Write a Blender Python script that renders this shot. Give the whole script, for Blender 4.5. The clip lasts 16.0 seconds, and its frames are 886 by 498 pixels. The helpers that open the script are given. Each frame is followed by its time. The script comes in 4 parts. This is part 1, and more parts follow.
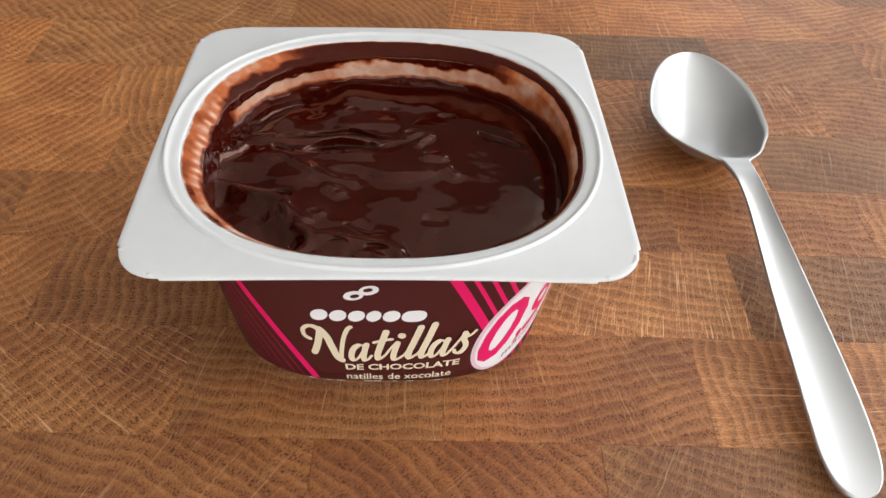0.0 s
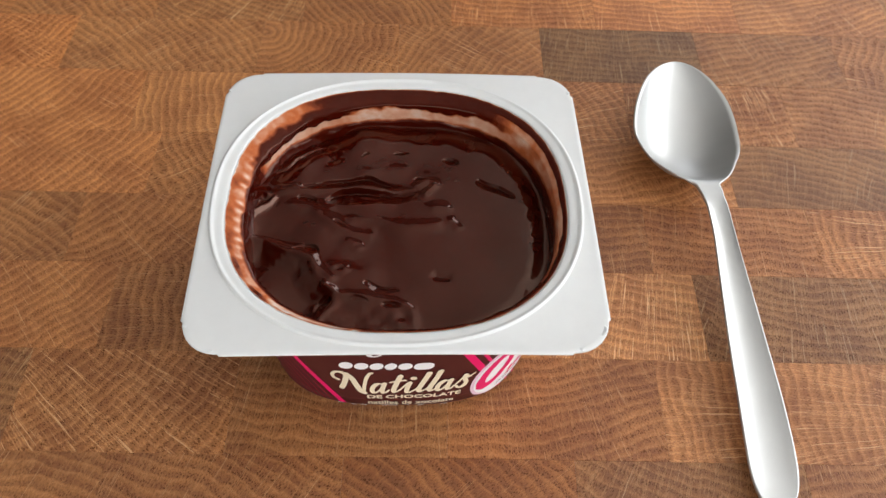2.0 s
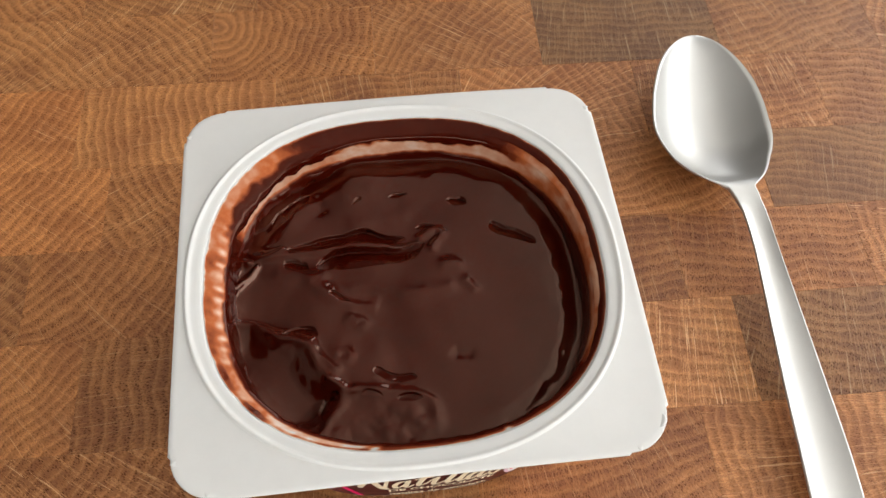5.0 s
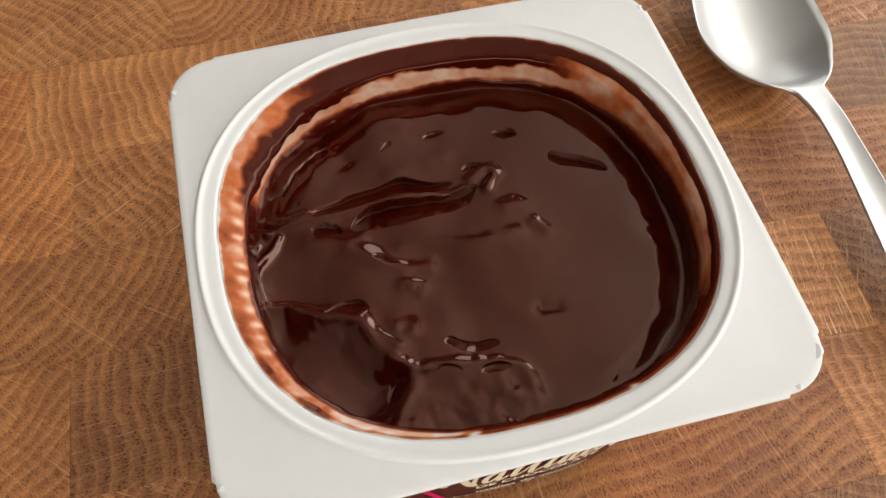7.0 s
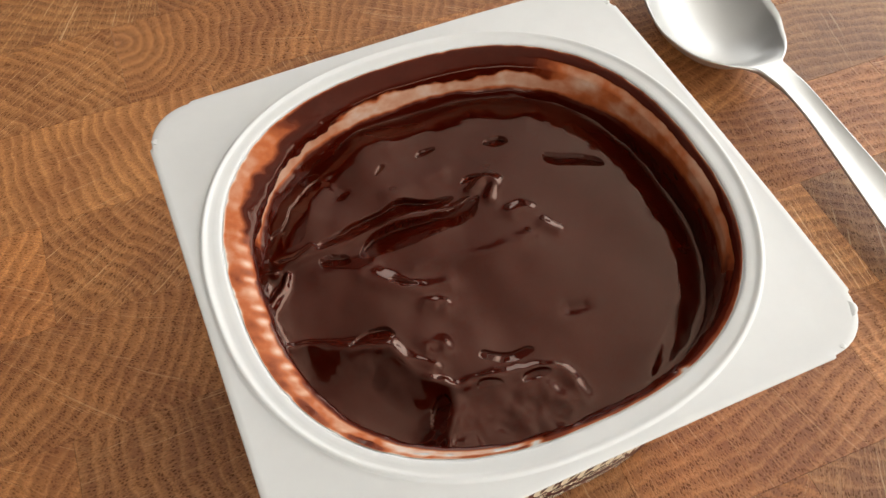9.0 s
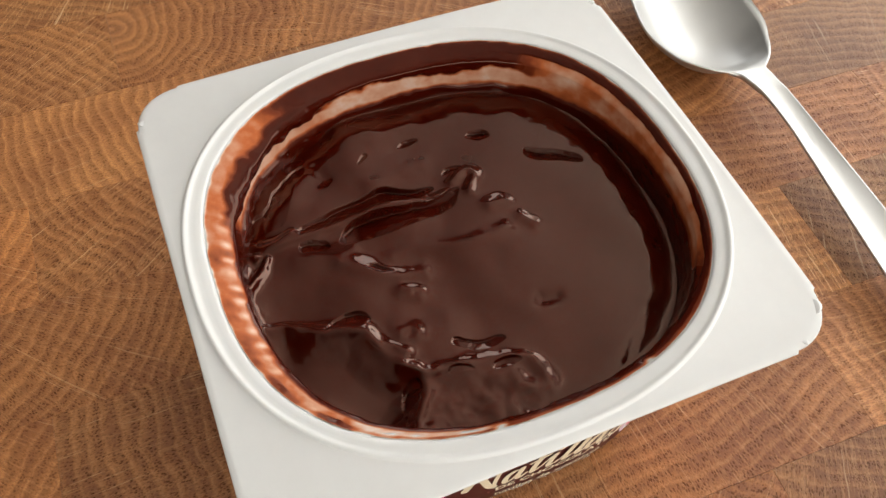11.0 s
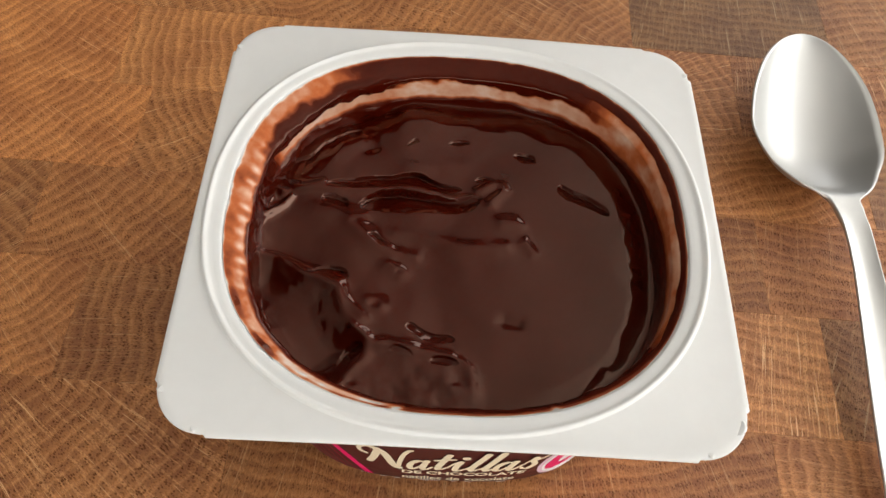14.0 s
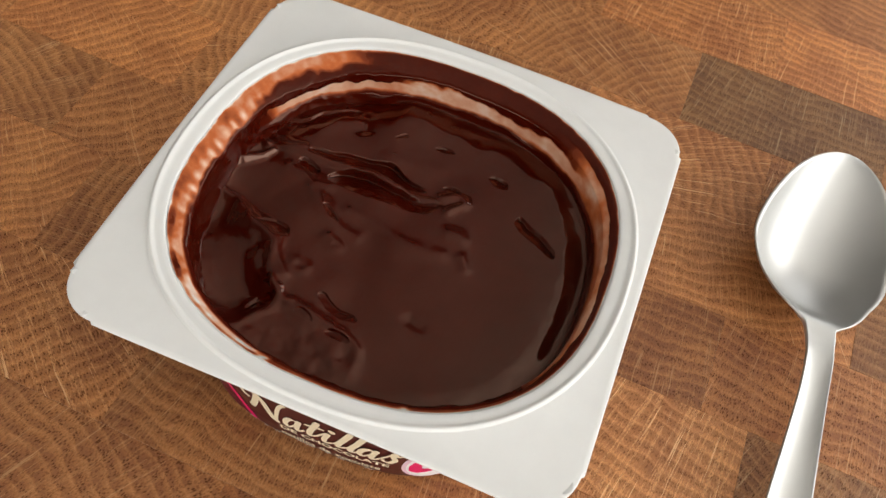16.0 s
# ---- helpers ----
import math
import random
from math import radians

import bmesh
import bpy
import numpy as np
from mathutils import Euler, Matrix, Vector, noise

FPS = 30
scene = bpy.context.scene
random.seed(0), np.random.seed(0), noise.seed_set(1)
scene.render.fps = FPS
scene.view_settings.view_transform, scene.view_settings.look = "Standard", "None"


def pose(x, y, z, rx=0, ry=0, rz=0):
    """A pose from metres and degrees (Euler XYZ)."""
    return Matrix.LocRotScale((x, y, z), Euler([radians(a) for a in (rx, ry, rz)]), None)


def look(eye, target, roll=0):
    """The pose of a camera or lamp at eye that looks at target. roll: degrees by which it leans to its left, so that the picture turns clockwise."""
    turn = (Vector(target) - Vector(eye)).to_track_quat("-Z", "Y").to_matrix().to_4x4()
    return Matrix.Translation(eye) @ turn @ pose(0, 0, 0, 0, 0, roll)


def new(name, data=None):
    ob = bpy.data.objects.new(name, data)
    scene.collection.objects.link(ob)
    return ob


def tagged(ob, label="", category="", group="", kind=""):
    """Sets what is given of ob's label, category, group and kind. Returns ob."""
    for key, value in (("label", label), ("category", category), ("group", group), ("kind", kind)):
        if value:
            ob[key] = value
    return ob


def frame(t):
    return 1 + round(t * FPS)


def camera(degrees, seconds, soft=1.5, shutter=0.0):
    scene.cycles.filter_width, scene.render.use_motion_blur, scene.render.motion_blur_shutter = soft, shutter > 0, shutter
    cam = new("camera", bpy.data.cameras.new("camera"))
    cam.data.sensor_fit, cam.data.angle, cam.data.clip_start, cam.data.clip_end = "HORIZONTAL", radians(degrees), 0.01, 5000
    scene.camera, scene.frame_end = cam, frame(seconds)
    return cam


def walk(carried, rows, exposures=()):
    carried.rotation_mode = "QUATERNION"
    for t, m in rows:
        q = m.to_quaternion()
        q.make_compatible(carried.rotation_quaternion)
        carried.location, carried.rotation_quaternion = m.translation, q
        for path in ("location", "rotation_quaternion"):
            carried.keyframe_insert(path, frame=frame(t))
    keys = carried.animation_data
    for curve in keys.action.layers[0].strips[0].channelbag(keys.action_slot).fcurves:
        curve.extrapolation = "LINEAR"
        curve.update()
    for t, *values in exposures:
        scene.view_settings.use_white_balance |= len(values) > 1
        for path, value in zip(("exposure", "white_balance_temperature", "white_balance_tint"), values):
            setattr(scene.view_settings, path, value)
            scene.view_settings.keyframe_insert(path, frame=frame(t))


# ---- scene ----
cam = camera(56.3, 16.0)
PATH = [
    (0, (0.483, -13.386, 12.593), (0.559, -11.913, 11.242), 2.4),
    (0.5, (0.348, -13.144, 13.674), (0.433, -11.697, 12.296), 2.8),
    (1, (0.27, -12.863, 14.894), (0.351, -11.464, 13.467), 3.0),
    (1.5, (0.257, -12.567, 16.205), (0.333, -11.263, 14.691), 2.9),
    (2, (0.283, -12.289, 17.42), (0.358, -11.071, 15.836), 2.8),
    (2.5, (0.28, -11.894, 18.331), (0.361, -10.746, 16.695), 2.9),
    (3, (0.29, -11.234, 18.909), (0.371, -10.151, 17.23), 2.5),
    (3.5, (0.092, -10.47, 18.825), (0.187, -9.425, 17.122), 2.6),
    (5.8, (-1.051, -7.171, 15.52), (-0.861, -6.176, 13.796), 1.4),
    (6, (-1.298, -7.172, 15.068), (-1.094, -6.179, 13.344), 1.3),
    (6.5, (-1.763, -6.957, 14.453), (-1.538, -5.971, 12.727), 0.7),
    (7, (-2.181, -6.829, 14.089), (-1.919, -5.838, 12.372), 0.4),
    (7.5, (-2.596, -6.656, 13.703), (-2.283, -5.651, 12.002), 0.1),
    (8, (-2.983, -6.483, 13.637), (-2.615, -5.473, 11.95), -0.4),
    (10.5, (-3.636, -6.701, 13.661), (-3.157, -5.7, 11.997), 0.9),
    (11, (-3.303, -6.927, 13.714), (-2.852, -5.916, 12.048), 2.0),
    (11.5, (-2.836, -7.217, 13.706), (-2.433, -6.188, 12.039), 2.8),
    (12, (-2.221, -7.427, 13.869), (-1.879, -6.383, 12.198), 3.3),
    (12.5, (-1.717, -7.697, 14.196), (-1.432, -6.636, 12.525), 4.1),
    (13, (-1.374, -7.829, 14.371), (-1.159, -6.749, 12.701), 4.6),
    (13.5, (-0.973, -7.935, 14.599), (-0.838, -6.847, 12.926), 4.9),
    (14, (-0.669, -8.024, 14.547), (-0.608, -6.936, 12.869), 6.0),
    (14.5, (-0.067, -8.02, 14.563), (-0.085, -6.939, 12.881), 7.1),
    (15, (0.788, -7.941, 14.687), (0.699, -6.866, 13.003), 8.5),
    (15.5, (1.795, -7.936, 14.978), (1.633, -6.864, 13.297), 9.9),
    (16, (2.551, -7.961, 15.164), (2.322, -6.9, 13.485), 11.2),
]
walk(cam, [(t, look([v * 0.01 for v in eye], [v * 0.01 for v in target], roll)) for t, eye, target, roll in PATH],
     exposures=[(0, 0.0, 6380, 10), (3.5, 0.0, 6480, 10), (6, 0.0, 6880, 10), (11.5, 0.03, 6880, 10), (14, -0.02, 6880, 10), (16, -0.06, 6880, 10)])

# ---- light ----
def nodes_of(idblock):
    idblock.use_nodes = True
    return idblock.node_tree.nodes, idblock.node_tree.links


world = bpy.data.worlds.new("daylight")
scene.world = world
wn, wl = nodes_of(world)
sky = wn.new("ShaderNodeTexSky")
sky.sky_type, sky.sun_disc, sky.sun_elevation, sky.sun_rotation = "NISHITA", False, radians(48), radians(200)
wl.new(sky.outputs[0], wn["Background"].inputs[0])
wn["Background"].inputs[1].default_value = 0.12


def area_lamp(name, eye, target, width, height, watts, colour):
    lamp = bpy.data.lights.new(name, "AREA")
    lamp.shape, lamp.size, lamp.size_y, lamp.energy, lamp.color = "RECTANGLE", width, height, watts, colour
    ob = new(name, lamp)
    ob.matrix_world = look(eye, target)
    return ob


area_lamp("window_daylight", (1.54, 0.35, 0.86), (0.0, 0.35, 1.36), 2.60, 1.22, 47.0, (1.0, 0.995, 0.975))
# added fill from the front, for the cup's print and the ceiling
area_lamp("front_fill_lamp", (0.0, -1.66, 0.32), (0.0, 0.0, 1.05), 2.20, 0.80, 26.0, (1.0, 0.995, 0.975))
area_lamp("window_daylight_north", (1.05, 2.20, 0.80), (1.05, 0.0, 1.00), 0.60, 1.00, 5.0, (1.0, 0.995, 0.975))


# ---- materials ----
class Shader:
    """Short hand for wiring the nodes of one material."""

    def __init__(self, name):
        self.mat = bpy.data.materials.new(name)
        self.nodes, self.links = nodes_of(self.mat)
        self.bsdf = self.nodes["Principled BSDF"]

    def put(self, socket, value):
        if isinstance(value, bpy.types.NodeSocket):
            self.links.new(value, socket)
        else:
            socket.default_value = value

    def set(self, **inputs):
        for key, value in inputs.items():
            name = key.replace("_", " ").title().replace("Ior", "IOR")
            if isinstance(value, tuple) and len(value) == 3:
                value = (*value, 1.0)
            self.put(self.bsdf.inputs[name], value)
        return self

    def math(self, op, a, b=0.0, c=0.0):
        n = self.nodes.new("ShaderNodeMath")
        n.operation = op
        for socket, value in zip(n.inputs, (a, b, c)):
            self.put(socket, value)
        return n.outputs[0]

    def vmath(self, op, a, b=(0, 0, 0)):
        n = self.nodes.new("ShaderNodeVectorMath")
        n.operation = op
        self.put(n.inputs[0], a)
        self.put(n.inputs[1], b)
        return n.outputs[1] if op in ("LENGTH", "DISTANCE", "DOT_PRODUCT") else n.outputs[0]

    def join(self, x, y, z=0.0):
        n = self.nodes.new("ShaderNodeCombineXYZ")
        for socket, value in zip(n.inputs, (x, y, z)):
            self.put(socket, value)
        return n.outputs[0]

    def split(self, v):
        n = self.nodes.new("ShaderNodeSeparateXYZ")
        self.put(n.inputs[0], v)
        return n.outputs

    def coords(self, kind="Object"):
        return self.nodes.new("ShaderNodeTexCoord").outputs[kind]

    def noise(self, v, scale, detail=3.0, rough=0.5, distort=0.0):
        n = self.nodes.new("ShaderNodeTexNoise")
        self.put(n.inputs["Vector"], v)
        for key, value in (("Scale", scale), ("Detail", detail), ("Roughness", rough), ("Distortion", distort)):
            n.inputs[key].default_value = value
        return n.outputs[0]

    def cells(self, v, scale, output="Distance"):
        n = self.nodes.new("ShaderNodeTexVoronoi")
        self.put(n.inputs["Vector"], v)
        n.inputs["Scale"].default_value = scale
        return n.outputs[output]

    def ramp(self, fac, *stops):
        n = self.nodes.new("ShaderNodeValToRGB")
        self.put(n.inputs[0], fac)
        els = n.color_ramp.elements
        while len(els) < len(stops):
            els.new(0.5)
        for el, (p, col) in zip(els, stops):
            el.position = p
            el.color = (*((col,) * 3 if isinstance(col, float) else col), 1.0)
        return n.outputs[0]

    def step(self, v, lo, hi):
        n = self.nodes.new("ShaderNodeMapRange")
        n.interpolation_type = "SMOOTHSTEP"
        for key, value in ((0, v), (1, lo), (2, hi)):
            self.put(n.inputs[key], value)
        return n.outputs[0]

    def mix(self, fac, a, b, blend="MIX"):
        n = self.nodes.new("ShaderNodeMix")
        n.data_type, n.blend_type = "RGBA", blend
        for socket, value in ((n.inputs[0], fac), (n.inputs[6], a), (n.inputs[7], b)):
            self.put(socket, (*value, 1.0) if isinstance(value, tuple) and len(value) == 3 else value)
        return n.outputs[2]

    def attribute(self, name):
        n = self.nodes.new("ShaderNodeAttribute")
        n.attribute_name = name
        return n

    def bump(self, height, strength, distance):
        n = self.nodes.new("ShaderNodeBump")
        n.inputs["Strength"].default_value, n.inputs["Distance"].default_value = strength, distance
        self.put(n.inputs["Height"], height)
        self.put(self.bsdf.inputs["Normal"], n.outputs[0])
        return self


def oak_end_grain():
    """Growth rings round a pith that lies off the block, rows of pores, and pale rays. The block's own colour gives
    tone, warmth, the side on which the pith lies and how far off it is."""
    s = Shader("oak_end_grain")
    info = s.nodes.new("ShaderNodeObjectInfo")
    own = s.nodes.new("ShaderNodeSeparateColor")
    s.put(own.inputs[0], info.outputs["Color"])
    tone, warm, side, far = own.outputs[0], own.outputs[1], own.outputs[2], info.outputs["Alpha"]
    p = s.vmath("MULTIPLY", s.coords(), (100.0, 100.0, 0.0))
    shift = s.math("MULTIPLY", info.outputs["Random"], 91.0)
    q = s.vmath("ADD", p, s.join(shift, shift, 0.0))
    angle = s.math("MULTIPLY", side, 2 * math.pi)
    dist = s.math("MULTIPLY_ADD", far, 18.0, 2.0)
    pith = s.join(s.math("MULTIPLY", s.math("COSINE", angle), dist), s.math("MULTIPLY", s.math("SINE", angle), dist))
    wob = s.math("MULTIPLY_ADD", s.noise(q, 0.9, 2.0), 0.5, -0.25)
    d = s.split(s.vmath("SUBTRACT", p, pith))
    r = s.math("ADD", s.math("SQRT", s.math("ADD", s.math("MULTIPLY", d[0], d[0]), s.math("MULTIPLY", d[1], d[1]))), wob)
    turned = s.split(s.join(s.math("ADD", s.math("MULTIPLY", d[0], s.math("COSINE", angle)), s.math("MULTIPLY", d[1], s.math("SINE", angle))),
                            s.math("SUBTRACT", s.math("MULTIPLY", d[1], s.math("COSINE", angle)), s.math("MULTIPLY", d[0], s.math("SINE", angle)))))
    arc = s.math("MULTIPLY", s.math("ARCTAN2", turned[1], s.math("MULTIPLY", turned[0], -1.0)), dist)
    arc = s.math("ADD", s.math("ADD", arc, shift), s.math("MULTIPLY", wob, 0.25))
    ringed = s.math("ADD", s.math("DIVIDE", r, 0.27), s.math("MULTIPLY", s.noise(q, 0.35, 1.0), 1.6))
    phase = s.math("FRACT", ringed)
    early = s.math("MULTIPLY", s.step(phase, 0.0, 0.12), s.math("SUBTRACT", 1.0, s.step(phase, 0.35, 0.75)))
    # pores, in rows across the rings
    pore = s.cells(s.join(s.math("MULTIPLY", r, 14.0), s.math("MULTIPLY", arc, 27.0), shift), 1.0)
    holes = s.math("SUBTRACT", 1.0, s.step(pore, 0.26, 0.48))
    patchy = s.step(s.noise(q, 4.0, 3.0, 0.6), 0.30, 0.56)
    holes = s.math("MULTIPLY", holes, s.math("MULTIPLY", s.math("MULTIPLY_ADD", early, 0.55, 0.45), s.math("MULTIPLY_ADD", patchy, 0.75, 0.25)))
    # rays, fine and coarse
    fine = s.step(s.noise(s.join(s.math("MULTIPLY", arc, 24.0), s.math("MULTIPLY", r, 1.1), shift), 1.0, 2.0), 0.53, 0.60)
    coarse = s.step(s.noise(s.join(s.math("MULTIPLY", arc, 27.0), s.math("MULTIPLY", r, 0.6), s.math("ADD", shift, 7.0)), 1.0, 1.0), 0.685, 0.72)
    grain = s.noise(s.join(s.math("MULTIPLY", r, 20.0), s.math("MULTIPLY", arc, 44.0), shift), 1.0, 3.0, 0.75)
    cloud = s.noise(q, 0.55, 3.0, 0.55)
    # each block was sawn from another tree: rays and pores show more or less
    rayed = s.math("FRACT", s.math("MULTIPLY", info.outputs["Random"], 7.31))
    pored = s.math("FRACT", s.math("MULTIPLY", info.outputs["Random"], 23.7))
    fine = s.math("MULTIPLY", fine, s.math("MULTIPLY_ADD", rayed, 0.9, 0.3))
    coarse = s.math("MULTIPLY", coarse, s.math("MULTIPLY_ADD", rayed, 0.75, 0.4))
    holes = s.math("MULTIPLY", holes, s.math("MULTIPLY_ADD", pored, 0.6, 0.55))
    col = s.mix(s.step(cloud, 0.34, 0.66), (0.30, 0.106, 0.029), (0.47, 0.188, 0.054))
    col = s.mix(s.math("MULTIPLY", early, 0.40), col, (0.16, 0.051, 0.0135))
    band = s.math("MULTIPLY", s.step(phase, 0.72, 0.88), s.math("SUBTRACT", 1.0, s.step(phase, 0.95, 1.0)))
    col = s.mix(s.math("MULTIPLY", band, s.math("MULTIPLY_ADD", patchy, -0.22, 0.36)), col, (0.66, 0.32, 0.115))
    col = s.mix(s.math("MULTIPLY", fine, 0.44), col, (0.64, 0.31, 0.115))
    col = s.mix(s.math("MULTIPLY", s.step(grain, 0.46, 0.62), 0.52), col, (0.17, 0.058, 0.017))
    col = s.mix(s.math("MULTIPLY", holes, 0.76), col, (0.088, 0.030, 0.009))
    col = s.mix(s.math("MULTIPLY", coarse, 0.65), col, (0.70, 0.42, 0.20))
    col = s.mix(1.0, col, s.join(tone, tone, tone), "MULTIPLY")
    grey = s.mix(1.0, col, (0.86, 1.0, 1.18), "MULTIPLY")
    red = s.mix(1.0, col, (1.12, 0.97, 0.86), "MULTIPLY")
    col = s.mix(warm, grey, red)
    s.put(s.bsdf.inputs["Base Color"], col)
    s.put(s.bsdf.inputs["Roughness"], s.math("ADD", s.math("MULTIPLY_ADD", grain, 0.22, 0.34), s.math("MULTIPLY", holes, 0.25)))
    s.put(s.bsdf.inputs["Specular IOR Level"], s.math("MULTIPLY_ADD", holes, -0.40, 0.55))
    s.bump(s.math("SUBTRACT", s.math("MULTIPLY", grain, 0.5), holes), 0.45, 0.00012)
    return s.mat


def plain(name, colour, rough, metal=0.0, spec=0.5, grain=None):
    s = Shader(name)
    v = s.noise(s.coords(), grain or 60.0, 4.0, 0.6)
    dark = tuple(c * 0.93 for c in colour)
    s.put(s.bsdf.inputs["Base Color"], s.mix(v, dark, colour))
    s.put(s.bsdf.inputs["Roughness"], s.math("MULTIPLY_ADD", v, 0.10, rough - 0.05))
    s.bsdf.inputs["Metallic"].default_value = metal
    s.bsdf.inputs["Specular IOR Level"].default_value = spec
    return s


def white_plastic():
    s = plain("white_polystyrene", (0.73, 0.73, 0.715), 0.42, spec=0.5, grain=300.0)
    s.bsdf.inputs["Subsurface Weight"].default_value = 0.12
    s.bsdf.inputs["Subsurface Radius"].default_value = (0.002, 0.0017, 0.0015)
    s.bsdf.inputs["Subsurface Scale"].default_value = 0.6
    s.bump(s.noise(s.coords(), 2600.0, 2.0), 0.10, 0.00003)
    return s.mat


def custard():
    s = Shader("chocolate_custard")
    v = s.noise(s.coords(), 220.0, 3.0)
    s.put(s.bsdf.inputs["Base Color"], s.mix(v, (0.032, 0.0017, 0.0004), (0.044, 0.0026, 0.0006)))
    s.put(s.bsdf.inputs["Roughness"], s.math("MULTIPLY_ADD", s.noise(s.coords(), 90.0, 3.0), 0.05, 0.03))
    s.bsdf.inputs["Specular IOR Level"].default_value = 0.58
    s.bsdf.inputs["Specular Tint"].default_value = (1.0, 0.64, 0.49, 1.0)
    s.bsdf.inputs["Subsurface Weight"].default_value = 0.08
    s.bsdf.inputs["Subsurface Radius"].default_value = (0.003, 0.001, 0.0005)
    s.bsdf.inputs["Subsurface Scale"].default_value = 0.5
    s.bump(s.noise(s.coords(), 160.0, 2.0), 0.02, 0.0002)
    return s.mat


def custard_film():
    """Thin chocolate over white plastic: pale, then orange, then dark as it gets thicker."""
    s = Shader("chocolate_film")
    film = s.attribute("film").outputs["Fac"]
    v = s.noise(s.coords(), 420.0, 4.0, 0.6)
    t = s.math("ADD", film, s.math("MULTIPLY_ADD", v, 0.22, -0.11))
    s.put(s.bsdf.inputs["Base Color"], s.ramp(t, (0.0, (0.70, 0.58, 0.51)), (0.16, (0.61, 0.34, 0.225)), (0.34, (0.44, 0.11, 0.032)),
                                               (0.50, (0.17, 0.028, 0.008)), (0.66, (0.060, 0.0052, 0.0014)), (1.0, (0.040, 0.0022, 0.0005))))
    wet = s.step(film, 0.45, 0.75)
    s.put(s.bsdf.inputs["Roughness"], s.math("MULTIPLY_ADD", wet, -0.26, s.math("MULTIPLY_ADD", v, 0.10, 0.32)))
    s.bsdf.inputs["Specular IOR Level"].default_value = 0.30
    s.bsdf.inputs["Specular Tint"].default_value = (1.0, 0.68, 0.52, 1.0)
    s.bump(v, 0.08, 0.0004)
    return s.mat


def brushed_steel():
    s = Shader("satin_stainless_steel")
    cloud = s.noise(s.coords(), 70.0, 3.0)
    s.put(s.bsdf.inputs["Base Color"], s.mix(cloud, (0.55, 0.55, 0.537), (0.61, 0.61, 0.597)))
    s.bsdf.inputs["Metallic"].default_value = 1.0
    s.put(s.bsdf.inputs["Roughness"], s.math("MULTIPLY_ADD", cloud, 0.10, 0.38))
    return s.mat


OAK = oak_end_grain()
WHITE = white_plastic()
CUSTARD = custard()
FILM = custard_film()
STEEL = brushed_steel()
MAROON = plain("maroon_print", (0.062, 0.0085, 0.009), 0.36, grain=500.0).mat
CRIMSON = plain("dark_red_print", (0.30, 0.008, 0.045), 0.36, grain=500.0).mat
MAGENTA = plain("magenta_print", (0.74, 0.006, 0.12), 0.36, grain=500.0).mat
CREAM = plain("cream_print", (0.76, 0.66, 0.47), 0.38, grain=500.0).mat
PAPER = plain("white_print", (0.80, 0.79, 0.78), 0.38, grain=500.0).mat
PINK = plain("pale_pink_print", (0.72, 0.50, 0.58), 0.38, grain=500.0).mat
PLASTER = plain("wall_paint", (0.80, 0.79, 0.77), 0.8, grain=6.0).mat
# tones of unseen walls: NIGHT darkens reflections, DIM limits the fill
NIGHT = plain("dark_reflection_wall", (0.10, 0.09, 0.083), 0.7, grain=6.0).mat
DIM = plain("low_fill_wall", (0.52, 0.50, 0.47), 0.7, grain=6.0).mat
CEILING = plain("ceiling_paint", (0.82, 0.82, 0.81), 0.85, grain=6.0).mat
FLOORING = plain("floor_tile", (0.34, 0.30, 0.26), 0.5, grain=4.0).mat
CABINET = plain("cabinet_paint", (0.55, 0.53, 0.50), 0.5, grain=9.0).mat
GLUE = plain("glue_line", (0.15, 0.066, 0.028), 0.6, grain=90.0).mat


# ---- building helpers ----
CM = 0.01


def part(name, bm, material, parent=None, label="", smooth=True):
    """Links a bmesh, or a mesh, as one object under a thing or a part."""
    if isinstance(bm, bmesh.types.BMesh):
        me = bpy.data.meshes.new(name)
        bm.to_mesh(me)
        bm.free()
    else:
        me = bm
    if smooth:
        me.polygons.foreach_set("use_smooth", [True] * len(me.polygons))
    me.materials.append(material)
    ob = new(name, me)
    ob.parent = parent
    if label:
        tagged(ob, label)
    return ob


def thing(name, label, category, at=(0, 0, 0), turn=0.0, **more):
    ob = new(name)
    ob.empty_display_size = 0.01
    ob.matrix_world = pose(*at, 0, 0, turn)
    return tagged(ob, label, category, **more)


def sheet(name, rows, closed=True, caps=False):
    """A mesh through rows of points (metres), each row as long as the others."""
    n = len(rows[0])
    verts = [p for row in rows for p in row]
    last = n if closed else n - 1
    faces = [(i * n + j, i * n + (j + 1) % n, (i + 1) * n + (j + 1) % n, (i + 1) * n + j) for i in range(len(rows) - 1) for j in range(last)]
    if caps:
        faces += [tuple(range(n))[::-1], tuple(range((len(rows) - 1) * n, len(rows) * n))]
    me = bpy.data.meshes.new(name)
    me.from_pydata([tuple(v) for v in verts], [], faces)
    me.update()
    return me


def box(x0, x1, y0, y1, z0, z1, bevel=0.0):
    bm = bmesh.new()
    bmesh.ops.create_cube(bm, size=1.0)
    for v in bm.verts:
        v.co = ((x0 + x1) / 2 + v.co.x * (x1 - x0), (y0 + y1) / 2 + v.co.y * (y1 - y0), (z0 + z1) / 2 + v.co.z * (z1 - z0))
    if bevel:
        bmesh.ops.bevel(bm, geom=bm.edges[:], offset=bevel, segments=2, affect="EDGES")
    return bm


# ---- the room, unseen: wall tones chosen for reflections and fill ----
X0, X1, Y0, Y1, Z0, Z1 = -2.3, 1.5, -1.6, 2.15, -0.90, 1.75


def structure(name, bm, material, label, category):
    ob = part(name, bm, material, smooth=False)
    return tagged(ob, label, category, kind="structure")


